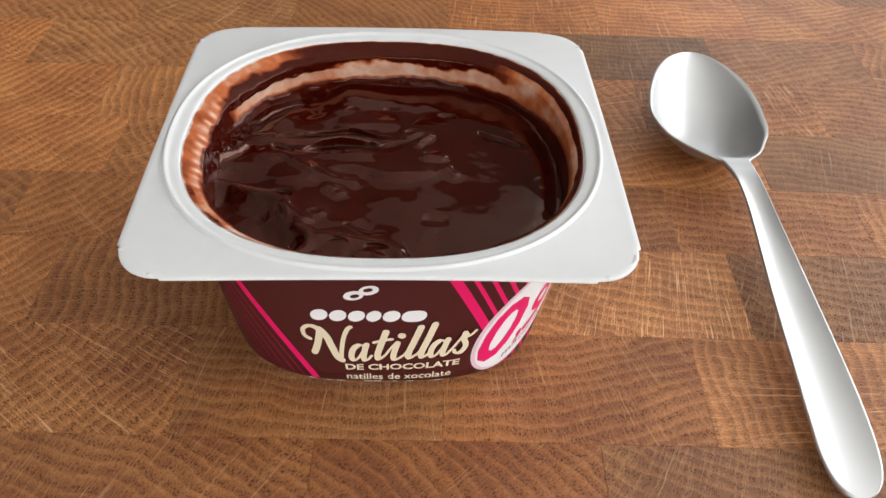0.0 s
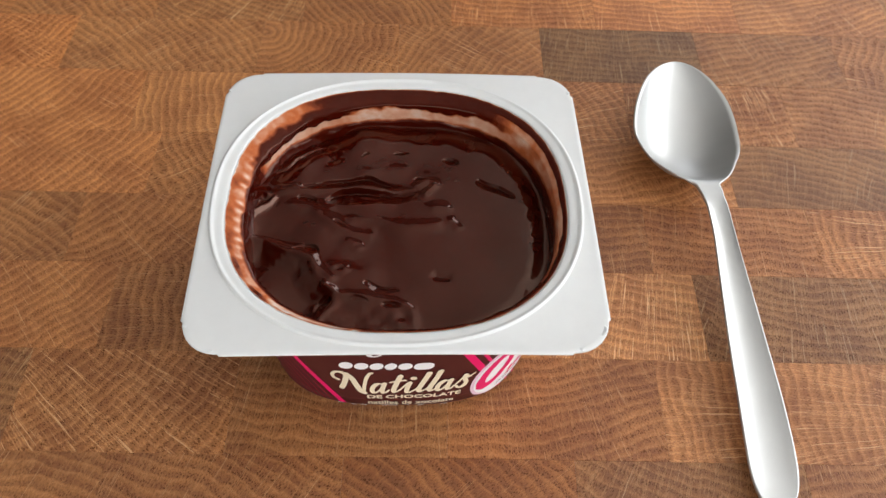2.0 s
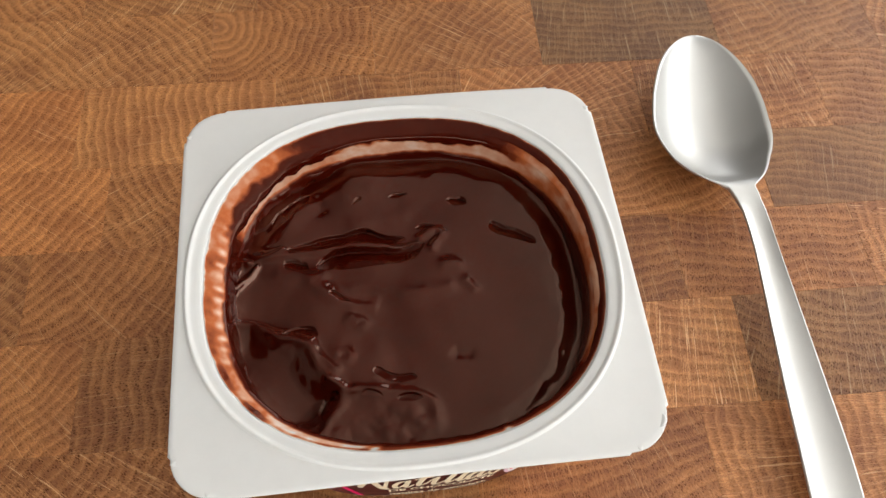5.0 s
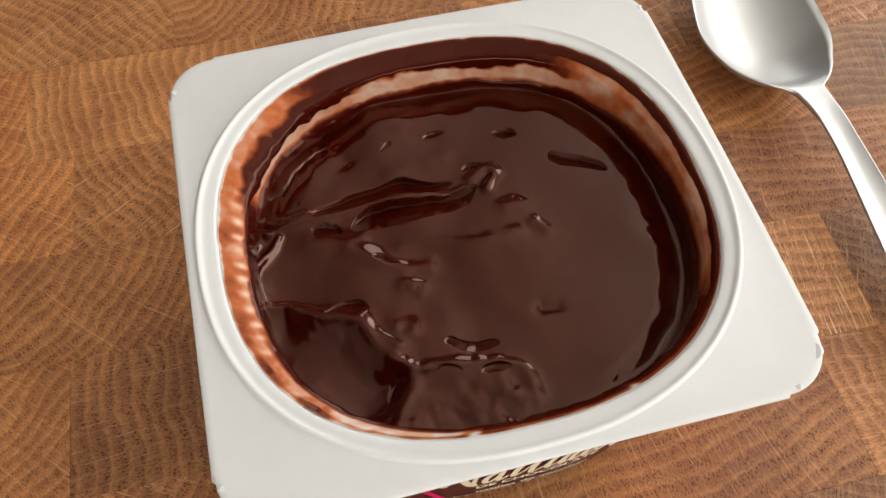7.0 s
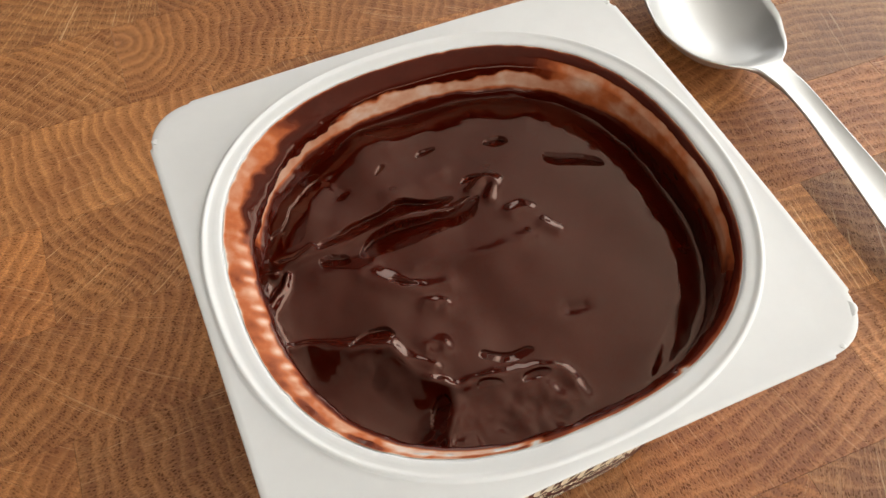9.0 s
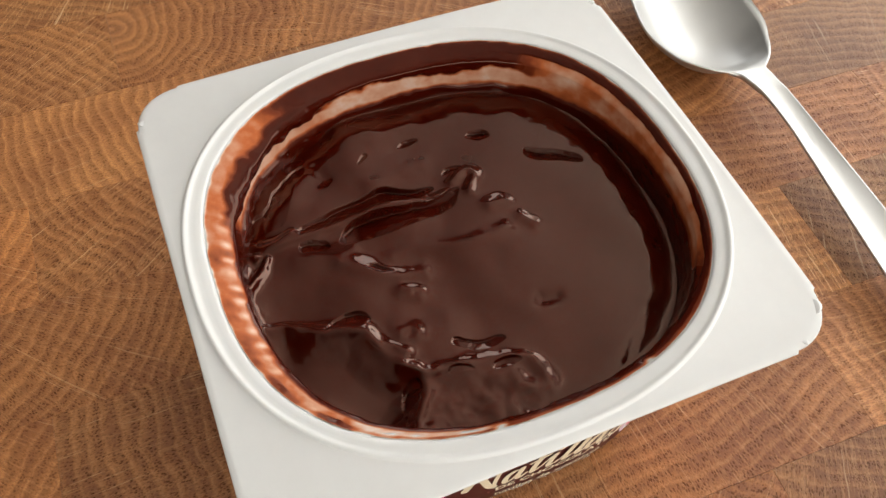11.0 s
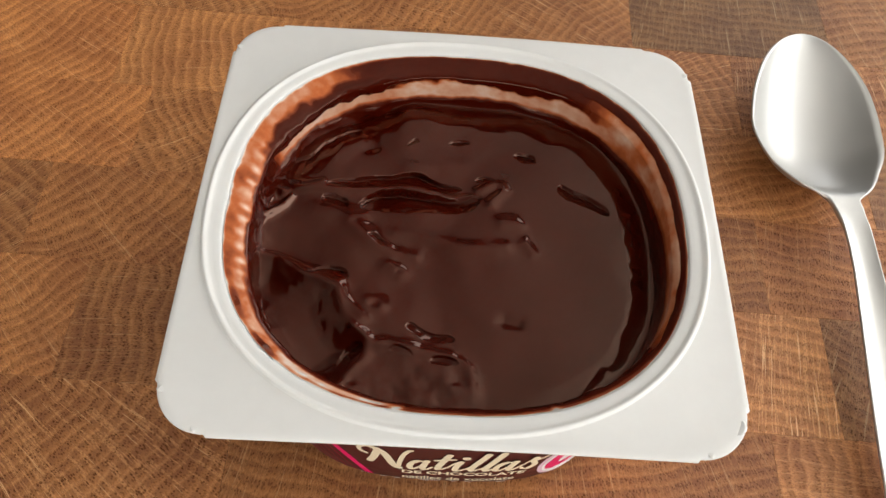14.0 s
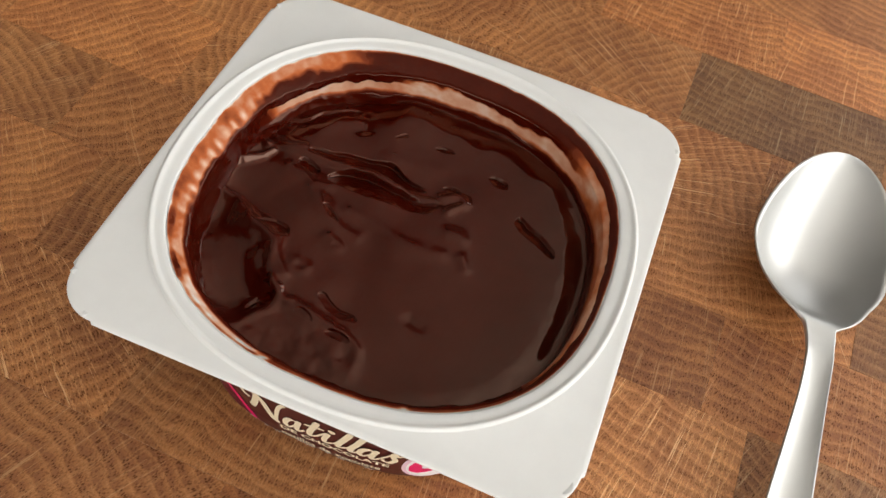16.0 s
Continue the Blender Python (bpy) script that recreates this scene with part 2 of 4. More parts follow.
structure("floor", box(X0 - 0.2, X1 + 0.2, Y0 - 0.2, Y1 + 0.2, Z0 - 0.1, Z0), FLOORING, "plain dull tiled kitchen floor", "floor")
structure("ceiling", box(X0 - 0.2, X1 + 0.2, Y0 - 0.2, Y1 + 0.2, Z1, Z1 + 0.1), CEILING, "plain white painted kitchen ceiling", "ceiling")
# unseen; its grey holds back fill light and tones the spoon's reflections
structure("wall_west", box(X0 - 0.2, X0, Y0 - 0.2, Y1 + 0.2, Z0, Z1), DIM, "unseen grey wall, added to limit fill light from the west", "wall")


def wall_with_opening(axis, at0, at1, lo, hi, o0, o1, p0, p1):
    """A wall of four slabs round one opening."""
    out = bmesh.new()
    for a0, a1, b0, b1 in ((lo, o0, Z0, Z1), (o1, hi, Z0, Z1), (o0, o1, Z0, p0), (o0, o1, p1, Z1)):
        piece = box(at0, at1, a0, a1, b0, b1) if axis == "x" else box(a0, a1, at0, at1, b0, b1)
        me = bpy.data.meshes.new("slab")
        piece.to_mesh(me)
        piece.free()
        out.from_mesh(me)
        bpy.data.meshes.remove(me)
    return out


# north and south walls are unseen, dark so that glossy things reflect dark
structure("wall_north", wall_with_opening("y", Y1, Y1 + 0.2, X0, X1, 0.73, 1.37, 0.26, 1.34), NIGHT, "unseen dark wall with an opening, added to keep reflections dark", "wall")
structure("wall_east", wall_with_opening("x", X1, X1 + 0.2, Y0 - 0.2, Y1 + 0.2, -0.97, 1.67, 0.20, 1.52), PLASTER, "off-white painted wall with a window opening", "wall")
structure("wall_south", wall_with_opening("y", Y0 - 0.2, Y0, X0, X1, -1.12, 1.12, -0.12, 0.76), NIGHT, "unseen dark wall with an opening, added to keep reflections dark", "wall")
structure("counter_base", box(-0.47, 0.57, -0.27, 0.57, Z0, -0.0402), CABINET, "plain painted base under the wooden worktop", "cabinet")

# ---- the end-grain worktop ----
TURN = -1.63
worktop = part("worktop", box(-0.50, 0.60, -0.30, 0.60, -0.040, -0.0008), GLUE, smooth=False)
worktop.matrix_world = pose(0, 0, 0, 0, 0, TURN)
tagged(worktop, "oiled oak butcher-block worktop of staggered end-grain blocks", "worktop", kind="structure")

ROW_EDGES = [-9.9, -7.33, -4.73, -2.12, 0.47, 2.84, 5.27, 7.95, 10.60, 13.2, 15.8, 18.4, 21.0]
# joints along each row, from the front row to the back
JOINTS = {
    0: [-14.5, -9.3, -4.4, 0.7, 6.0, 11.2, 16.0],
    1: [-16.3, -11.2, -6.3, -1.1, 4.05, 9.2, 14.1],
    2: [-13.6, -8.7, -3.75, 1.2, 6.2, 11.4, 16.3],
    3: [-17.2, -12.4, -7.25, -2.3, 2.6, 7.6, 12.6],
    4: [-13.9, -8.75, -3.6, 1.5, 6.6, 11.2, 16.2],
    5: [-16.8, -12.0, -7.2, -1.8, 3.9, 9.35, 14.6],
    6: [-13.2, -8.2, -3.1, 1.9, 6.7, 11.7, 16.8],
    7: [-16.2, -11.0, -4.9, -0.4, 4.25, 9.4, 14.0],
    8: [-13.4, -8.6, -3.7, 1.3, 6.2, 11.1, 16.4],
    9: [-15.9, -10.9, -5.6, -0.6, 4.5, 9.6, 14.7],
    10: [-14.1, -9.0, -3.9, 1.0, 6.1, 11.3, 16.2],
    11: [-16.4, -11.3, -6.1, -1.2, 3.8, 8.9, 14.2],
}
# blocks that stand out, some tones holding sheen or shade: (row, joint at the left): tone, warmth, side of the pith in
# turns, distance of the pith
# row 2 at -3.75 and 1.2: toned down for contact shade before the cup
MARKED_FRONT = {
    (1, -11.2): (0.96, 0.5, 0.72, 0.5), (1, -6.3): (0.96, 0.55, 0.68, 0.60), (1, -1.1): (0.75, 0.85, 0.62, 0.55), (1, 4.05): (0.86, 0.35, 0.20, 0.50), (1, 9.2): (0.89, 0.7, 0.3, 0.3),
    (2, -8.7): (1.14, 0.5, 0.40, 0.5), (2, -3.75): (0.97, 0.45, 0.24, 0.75), (2, 1.2): (0.92, 0.70, 0.28, 0.60), (2, 6.2): (1.15, 0.55, 0.0, 0.35), (2, 11.4): (1.17, 0.5, 0.95, 0.3),
    (3, -12.4): (1.21, 0.55, 0.35, 0.3), (3, -7.25): (0.99, 0.5, 0.01, 0.7), (3, 2.6): (1.42, 0.36, 0.21, 0.55), (3, 7.6): (0.85, 0.25, 0.22, 0.35), (3, 12.6): (0.92, 0.3, 0.26, 0.4),
}
# the blocks at the left are lightened to put sheen into their colour
MARKED_MIDDLE = {
    (4, -13.9): (0.96, 0.45, 0.7, 0.15), (4, -8.75): (1.12, 0.55, 0.40, 0.2), (4, 1.5): (0.80, 0.70, 0.24, 0.9), (4, 6.6): (0.98, 0.72, 0.24, 0.9), (4, 11.2): (1.15, 0.6, 0.0, 0.15),
    (5, -12.0): (1.33, 0.6, 0.4, 0.5), (5, -7.2): (1.03, 0.55, 0.1, 0.6), (5, 3.9): (1.25, 0.50, 0.3, 0.5), (5, 9.35): (0.83, 0.25, 0.70, 0.40),
    (6, -13.2): (1.30, 0.6, 0.4, 0.5), (6, -8.2): (1.33, 0.35, 0.02, 0.45), (6, 6.7): (1.02, 0.6, 0.26, 0.9), (6, 11.7): (1.12, 0.4, 0.7, 0.4),
}
# left blocks, rows 9 to 11 and row 8's last: pale sheen painted in
MARKED_BACK = {
    (7, -16.2): (1.25, 0.75, 0.4, 0.5), (7, -11.0): (1.09, 0.4, 0.62, 0.6), (7, -4.9): (1.09, 0.5, 0.45, 0.02), (7, -0.4): (0.95, 0.55, 0.9, 0.4), (7, 4.25): (0.64, 0.12, 0.24, 0.9), (7, 9.4): (0.92, 0.45, 0.3, 0.9),
    (8, -3.7): (0.94, 0.55, 0.6, 0.4), (8, 1.3): (1.20, 0.75, 0.25, 0.9), (8, 6.2): (1.40, 0.7, 0.25, 0.9), (8, 11.1): (1.25, 0.5, 0.3, 0.6),
    (9, 4.5): (1.12, 0.6, 0.2, 0.5), (9, 9.6): (1.25, 0.5, 0.6, 0.4),
    (10, 6.1): (1.20, 0.5, 0.1, 0.5), (10, 11.3): (1.25, 0.5, 0.4, 0.5),
    (11, 8.9): (1.20, 0.5, 0.8, 0.5),
}


def oak_block(wide, deep):
    """One block, its top edges slightly broken; the top lies at the object's origin."""
    w, d, c, low = wide / 2 * CM, deep / 2 * CM, 0.00003, -0.0008
    loops = [[(sx * (w - k), sy * (d - k), z) for sx, sy in ((-1, -1), (1, -1), (1, 1), (-1, 1))] for k, z in ((0.0, low), (0.0, -0.0001), (c, 0.0))]
    verts = [p for loop in loops for p in loop]
    faces = [(i * 4 + j, i * 4 + (j + 1) % 4, i * 4 + 4 + (j + 1) % 4, i * 4 + 4 + j) for i in range(2) for j in range(4)] + [(8, 9, 10, 11)]
    me = bpy.data.meshes.new("block")
    me.from_pydata(verts, [], faces)
    me.materials.append(OAK)
    return me


def lay_blocks():
    rng = random.Random(5)
    shared, gap = {}, 0.0015
    for row in range(len(ROW_EDGES) - 1):
        y0, y1 = ROW_EDGES[row], ROW_EDGES[row + 1]
        xs = [JOINTS[row][0] - 5.0] + JOINTS[row] + [JOINTS[row][-1] + 4.8]
        for x0, x1 in zip(xs, xs[1:]):
            size = (round(x1 - x0 - gap, 3), round(y1 - y0 - gap, 3))
            if size not in shared:
                shared[size] = oak_block(*size)
            ob = new("block", shared[size])
            ob.parent = worktop
            ob.location = ((x0 + x1) / 2 * CM, (y0 + y1) / 2 * CM, rng.uniform(-0.00004, 0.0))
            look_of = MARKED_FRONT.get((row, x0)) or MARKED_MIDDLE.get((row, x0)) or MARKED_BACK.get((row, x0))
            ob.color = look_of or (rng.uniform(0.86, 1.12), rng.uniform(0.3, 0.75), rng.random(), rng.uniform(0.1, 0.7))


def lay_far_blocks():
    """The blocks past those, joined."""
    rng = random.Random(8)
    gap = 0.00006
    verts, faces = [], []
    y = -0.298
    while y < 0.595:
        y_end = min(y + 0.0254, 0.598)
        x = -0.498 - rng.uniform(0, 0.03)
        while x < 0.595:
            x_end = x + rng.uniform(0.047, 0.054)
            a0, a1 = max(x, -0.498), min(x_end, 0.598)
            inside = a1 > -0.215 and a0 < 0.215 and y_end > -0.099 + 0.0002 and y < 0.210 - 0.0002
            if not inside and a1 - a0 > 0.004:
                i = len(verts)
                for z, k in ((-0.0008, gap), (-0.00005, gap)):
                    verts += [(a0 + k, y + k, z), (a1 - k, y + k, z), (a1 - k, y_end - k, z), (a0 + k, y_end - k, z)]
                faces += [(i + j, i + (j + 1) % 4, i + 4 + (j + 1) % 4, i + 4 + j) for j in range(4)] + [(i + 4, i + 5, i + 6, i + 7)]
            x = x_end
        y = y_end
    me = bpy.data.meshes.new("outer_blocks")
    me.from_pydata(verts, [], faces)
    ob = part("outer_blocks", me, OAK, worktop, smooth=False)
    ob.color = (0.95, 0.5, 0.3, 0.6)
    tagged(ob, kind="stuff")


# ---- the cup ----
CX, CY = -0.01, -0.09
POWER = 3.0
AROUND = 576
# the mouth: its middle, half widths and how square it is, and the rounder bead outside it
LIP_X, LIP_Y, LIP_A, LIP_B, LIP_POWER, BEAD_POWER = -0.03, -0.05, 3.785, 3.565, 2.42, 2.27


def oval(a, b, z, n=AROUND, power=POWER, cx=CX, cy=CY):
    """A squarish oval ring, in metres from centimetres; z may be a function of x and y."""
    ring = []
    for i in range(n):
        t = 2 * math.pi * i / n
        c, s = math.cos(t), math.sin(t)
        k = (abs(c) ** power + abs(s) ** power) ** (-1 / power)
        x, y = cx + a * k * c, cy + b * k * s
        ring.append((x * CM, y * CM, (z(x, y) if callable(z) else z) * CM))
    return ring


def outer_size(z):
    """Half widths of the cup's outside at a height."""
    k = z / 3.2
    return 3.15 + 0.62 * k, 3.43 + 0.05 * k


def inner_size(z):
    a, b = 3.455 + 0.08 * (z - 2.5), 3.275 + 0.08 * (z - 2.5)
    if z < 2.2:
        a, b = (v - 0.14 for v in outer_size(z))
    if z > 3.20:
        k = (min(z - 3.20, 0.21) / 0.21) ** 1.6
        a, b = a + (LIP_A - a) * k, b + (LIP_B - b) * k
    return a, b


def inner_middle(z):
    """The inner wall stands a little towards the front right of the mouth."""
    k = 1 - (min(max(z - 3.20, 0), 0.21) / 0.21) ** 1.6
    k = 0 if z < 1.9 else k
    return LIP_X + 0.075 * k, LIP_Y - 0.09 * k


def inner_power(z):
    """As round as the lip down to the custard, squarer below."""
    return LIP_POWER if z > 1.9 else POWER


HALF_X, HALF_Y, CORNER, INSET = 4.302, 4.104, 0.80, 0.045


def rim_edge(inward, z):
    """The rim's outline, as many points as an oval ring, with small steps where the corners were snapped off."""
    ring = []
    for i in range(AROUND):
        t = 2 * math.pi * i / AROUND
        c, s = math.cos(t), math.sin(t)
        hx, hy = HALF_X - inward, HALF_Y - inward
        k = min(hx / abs(c) if abs(c) > 1e-6 else 1e9, hy / abs(s) if abs(s) > 1e-6 else 1e9)
        x, y = k * c, k * s
        ix, iy = hx - CORNER, hy - CORNER
        if abs(x) > ix and abs(y) > iy:
            dx, dy, lo, hi = abs(c), abs(s), 0.0, 9.0
            for _ in range(40):
                mid = (lo + hi) / 2
                gone = math.hypot(max(mid * dx - ix, 0), max(mid * dy - iy, 0)) > CORNER - INSET
                lo, hi = (lo, mid) if gone else (mid, hi)
            x, y = lo * c, lo * s
        ring.append((x * CM, y * CM, (z(x, y) if callable(z) else z) * CM))
    return ring


def rim_height(x, y):
    """The rim sags a little towards its corners."""
    out = max(0.0, math.hypot(x / 4.3, y / 4.1) - 0.95) / 0.46
    return 3.455 - 0.085 * min(out, 1.0) ** 1.2 + 0.012 * math.sin(1.3 * x + 0.7) * out


def torn_tab(sx, sy, first, last, lift):
    """A sliver along a rounded corner of the rim, between two angles of its arc, bent up towards its outer edge."""
    rows = []
    for inward, rise in ((0.09, 0.003), (0.045, 0.55 * lift), (-0.004, lift), (-0.004, lift - 0.015), (0.045, -0.03), (0.09, -0.03)):
        row = []
        for i in range(11):
            t = radians(first + (last - first) * i / 10)
            fade = math.sin(math.pi * i / 10) ** 0.6
            r = CORNER - INSET - 0.09 + (0.09 - inward) * fade
            x, y = sx * (HALF_X - CORNER + r * math.sin(t)), sy * (HALF_Y - CORNER + r * math.cos(t))
            row.append((x * CM, y * CM, (rim_height(x, y) + (rise * fade if rise > 0 else rise)) * CM))
        rows.append(row)
    rows.append(rows[0])
    return sheet("torn_tab", rows, closed=False)


def build_cup():
    cup = thing("custard_cup", "white plastic custard cup with a maroon printed band, opened", "cup")
    up = lambda dz: (lambda x, y: rim_height(x, y) + dz)
    th = 0.055
    rows = [rim_edge(0.02, up(-th)), rim_edge(0.0, up(-th + 0.012)), rim_edge(0.0, up(-0.012)), rim_edge(0.02, up(0.0)), rim_edge(0.10, up(0.0))]
    # out from the lip, height, and how far the outline has turned from the bead's round oval to the lip's
    bead = [(0.365, 0.0, 0.0), (0.352, 0.003, 0.0), (0.338, 0.016, 0.0), (0.322, 0.034, 0.0), (0.305, 0.041, 0.0), (0.285, 0.036, 0.0), (0.258, 0.018, 0.1),
            (0.23, 0.003, 0.2), (0.20, -0.004, 0.3), (0.14, -0.008, 0.5), (0.06, -0.013, 0.8), (0.02, -0.024, 1.0), (0.0, -0.05, 1.0)]
    rows += [oval(LIP_A + d, LIP_B + d, up(dz), power=BEAD_POWER + (LIP_POWER - BEAD_POWER) * k, cx=LIP_X, cy=LIP_Y) for d, dz, k in bead]
    under = [(3.83, 3.59, -0.075), (3.98, 3.70, -0.065), (4.16, 3.82, -0.06)]
    rows += [oval(a, b, up(dz), power=LIP_POWER, cx=LIP_X, cy=LIP_Y) for a, b, dz in under] + [rim_edge(0.10, up(-th))]
    rows.append(rows[0])
    rim = part("rim", sheet("rim", rows), WHITE, cup, "square white plastic rim with a raised oval bead")
    for sx, sy, first, last, lift in ((1, -1, 56, 78, 0.028), (1, -1, 7, 15, 0.02), (-1, -1, 6, 14, 0.022), (-1, 1, 74, 84, 0.025), (1, 1, 74, 84, 0.02), (-1, -1, 75, 84, 0.02)):
        part("torn_tab", torn_tab(sx, sy, first, last, lift), WHITE, cup, "bent white sliver where the cup was snapped off")
    # the wall: outside up, over, inside down
    zs = [0.0, 0.03, 0.10, 0.22, 0.6, 1.2, 1.8, 2.4, 2.9, 3.1]
    rows = []
    for z in zs:
        a, b = outer_size(z)
        k = 0.22 * max(0.0, 1 - z / 0.22) ** 2
        rows.append(oval(a - 0.012 - k, b - 0.012 - k, z))
    rows += [oval(3.765, 3.50, 3.22), oval(3.80, 3.565, 3.34, power=2.7), oval(3.82, 3.60, 3.40, power=LIP_POWER, cx=LIP_X, cy=LIP_Y)]
    for z in [3.405, 3.395, 3.38, 3.365, 3.35, 3.335, 3.32, 3.30, 3.28, 3.26, 3.24, 3.22, 3.20, 3.10, 2.9, 2.7, 2.4, 2.0, 1.2, 0.4, 0.12]:
        rows.append(oval(*inner_size(z), z, power=inner_power(z), cx=inner_middle(z)[0], cy=inner_middle(z)[1]))
    part("wall", sheet("wall", rows, caps=True), WHITE, cup)
    # the printed band
    zs = [0.16, 0.17, 0.5, 0.9, 1.3, 1.7, 2.1, 2.5, 2.9, 3.1, 3.11]
    rows = [oval(*(v + (0.004 if 0 < i < len(zs) - 1 else -0.013) for v in outer_size(z)), z) for i, z in enumerate(zs)]
    band = part("printed_band", sheet("printed_band", rows), MAROON, cup, "maroon printed sleeve with magenta stripes and cream lettering")
    return cup, band


# arc length along the band, from its front middle, tabulated once
ARC_A, ARC_B = outer_size(1.5)


def front_point(x, z, proud):
    """The point of the band's surface at a place x across its front, at a height, lifted a little. Past the bend x goes on along the arc."""
    i = min(max(x, -4.4), 4.4)
    t = np.interp(i, ARC_S, ARC_T)
    a, b = outer_size(z)
    c, s = math.cos(t), math.sin(t)
    k = (abs(c) ** POWER + abs(s) ** POWER) ** (-1 / POWER)
    p = Vector((CX + a * k * c, CY + b * k * s, z))
    n = Vector((abs(k * c) ** (POWER - 1) * math.copysign(1, c) / a, abs(k * s) ** (POWER - 1) * math.copysign(1, s) / b, 0)).normalized()
    p += n * (0.004 + proud)
    return (p.x * CM, p.y * CM, p.z * CM)


def arc_table():
    ts = np.linspace(-math.pi, 0.0, 1200)
    c, s = np.cos(ts), np.sin(ts)
    k = (np.abs(c) ** POWER + np.abs(s) ** POWER) ** (-1 / POWER)
    x, y = ARC_A * k * c, ARC_B * k * s
    run = np.concatenate([[0], np.cumsum(np.hypot(np.diff(x), np.diff(y)))])
    run -= np.interp(-math.pi / 2, ts, run)
    return run + CX, ts


ARC_S, ARC_T = arc_table()


def wrap(me, proud):
    """Bends a flat mesh, whose x and y are centimetres across and up, round the band."""
    bm = bmesh.new()
    bm.from_mesh(me)
    bmesh.ops.triangulate(bm, faces=bm.faces[:])
    for _ in range(4):
        long = [e for e in bm.edges if abs(e.verts[0].co.x - e.verts[1].co.x) > 0.12]
        if not long:
            break
        bmesh.ops.subdivide_edges(bm, edges=long, cuts=1)
        bmesh.ops.triangulate(bm, faces=[f for f in bm.faces if len(f.verts) > 3])
    for v in bm.verts:
        v.co = front_point(v.co.x, v.co.y, proud + v.co.z)
    bmesh.ops.recalc_face_normals(bm, faces=bm.faces[:])
    return bm


def flat(points):
    me = bpy.data.meshes.new("flat")
    me.from_pydata([(x, y, 0) for x, y in points], [], [tuple(range(len(points)))])
    return me


def lettering(name, text, band, material, x, z, width, height, slant=0.0, weight=0.0, rise=0.0, bend=0.0, proud=0.010, label=""):
    """Words printed on the band: the lower left corner at x, z; rise lifts the far end."""
    curve = bpy.data.curves.new(name, "FONT")
    curve.body, curve.resolution_u, curve.offset, curve.fill_mode = text, 3, weight, "FRONT"
    tmp = bpy.data.objects.new(name, curve)
    scene.collection.objects.link(tmp)
    me = bpy.data.meshes.new_from_object(tmp.evaluated_get(bpy.context.evaluated_depsgraph_get()))
    bpy.data.objects.remove(tmp)
    co = np.empty(len(me.vertices) * 3)
    me.vertices.foreach_get("co", co)
    co = co.reshape(-1, 3)
    co[:, 0] += slant * co[:, 1]
    lo, hi = co.min(0), co.max(0)
    u = (co[:, 0] - lo[0]) / (hi[0] - lo[0])
    v = (co[:, 1] - lo[1]) / (hi[1] - lo[1])
    co[:, 0] = x + width * u
    co[:, 1] = z + height * v + rise * u + bend * u * (1 - u) * 4
    co[:, 2] = 0
    me.vertices.foreach_set("co", co.ravel())
    bm = wrap(me, proud)
    bpy.data.meshes.remove(me)
    return part(name, bm, material, band, label, smooth=False)


def printed(name, points, band, material, proud, label=""):
    me = flat(points)
    bm = wrap(me, proud)
    bpy.data.meshes.remove(me)
    return part(name, bm, material, band, label, smooth=False)


def ellipse(cx, cz, rx, rz, tilt=0.0, n=40):
    c, s = math.cos(tilt), math.sin(tilt)
    return [(cx + rx * math.cos(t) * c - rz * math.sin(t) * s, cz + rx * math.cos(t) * s + rz * math.sin(t) * c) for t in (2 * math.pi * i / n for i in range(n))]


def rounded_bar(x0, x1, z0, z1, slant=0.0, n=6):
    r = (z1 - z0) / 2
    pts = [(x1 - r + r * math.cos(t), z0 + r + r * math.sin(t)) for t in (-math.pi / 2 + math.pi * i / n for i in range(n + 1))]
    pts += [(x0 + r + r * math.cos(t), z0 + r + r * math.sin(t)) for t in (math.pi / 2 + math.pi * i / n for i in range(n + 1))]
    return [(x + slant * (z - z0), z) for x, z in pts]


def stripe(x_top, x_bottom, w_top, w_bottom, z_top=3.08, z_bottom=0.19):
    left = [(x_top + (x_bottom - x_top) * k, z_top + (z_bottom - z_top) * k) for k in (i / 8 for i in range(9))]
    right = [(x + w_top + (w_bottom - w_top) * i / 8, z) for i, (x, z) in enumerate(left)]
    return left + right[::-1]


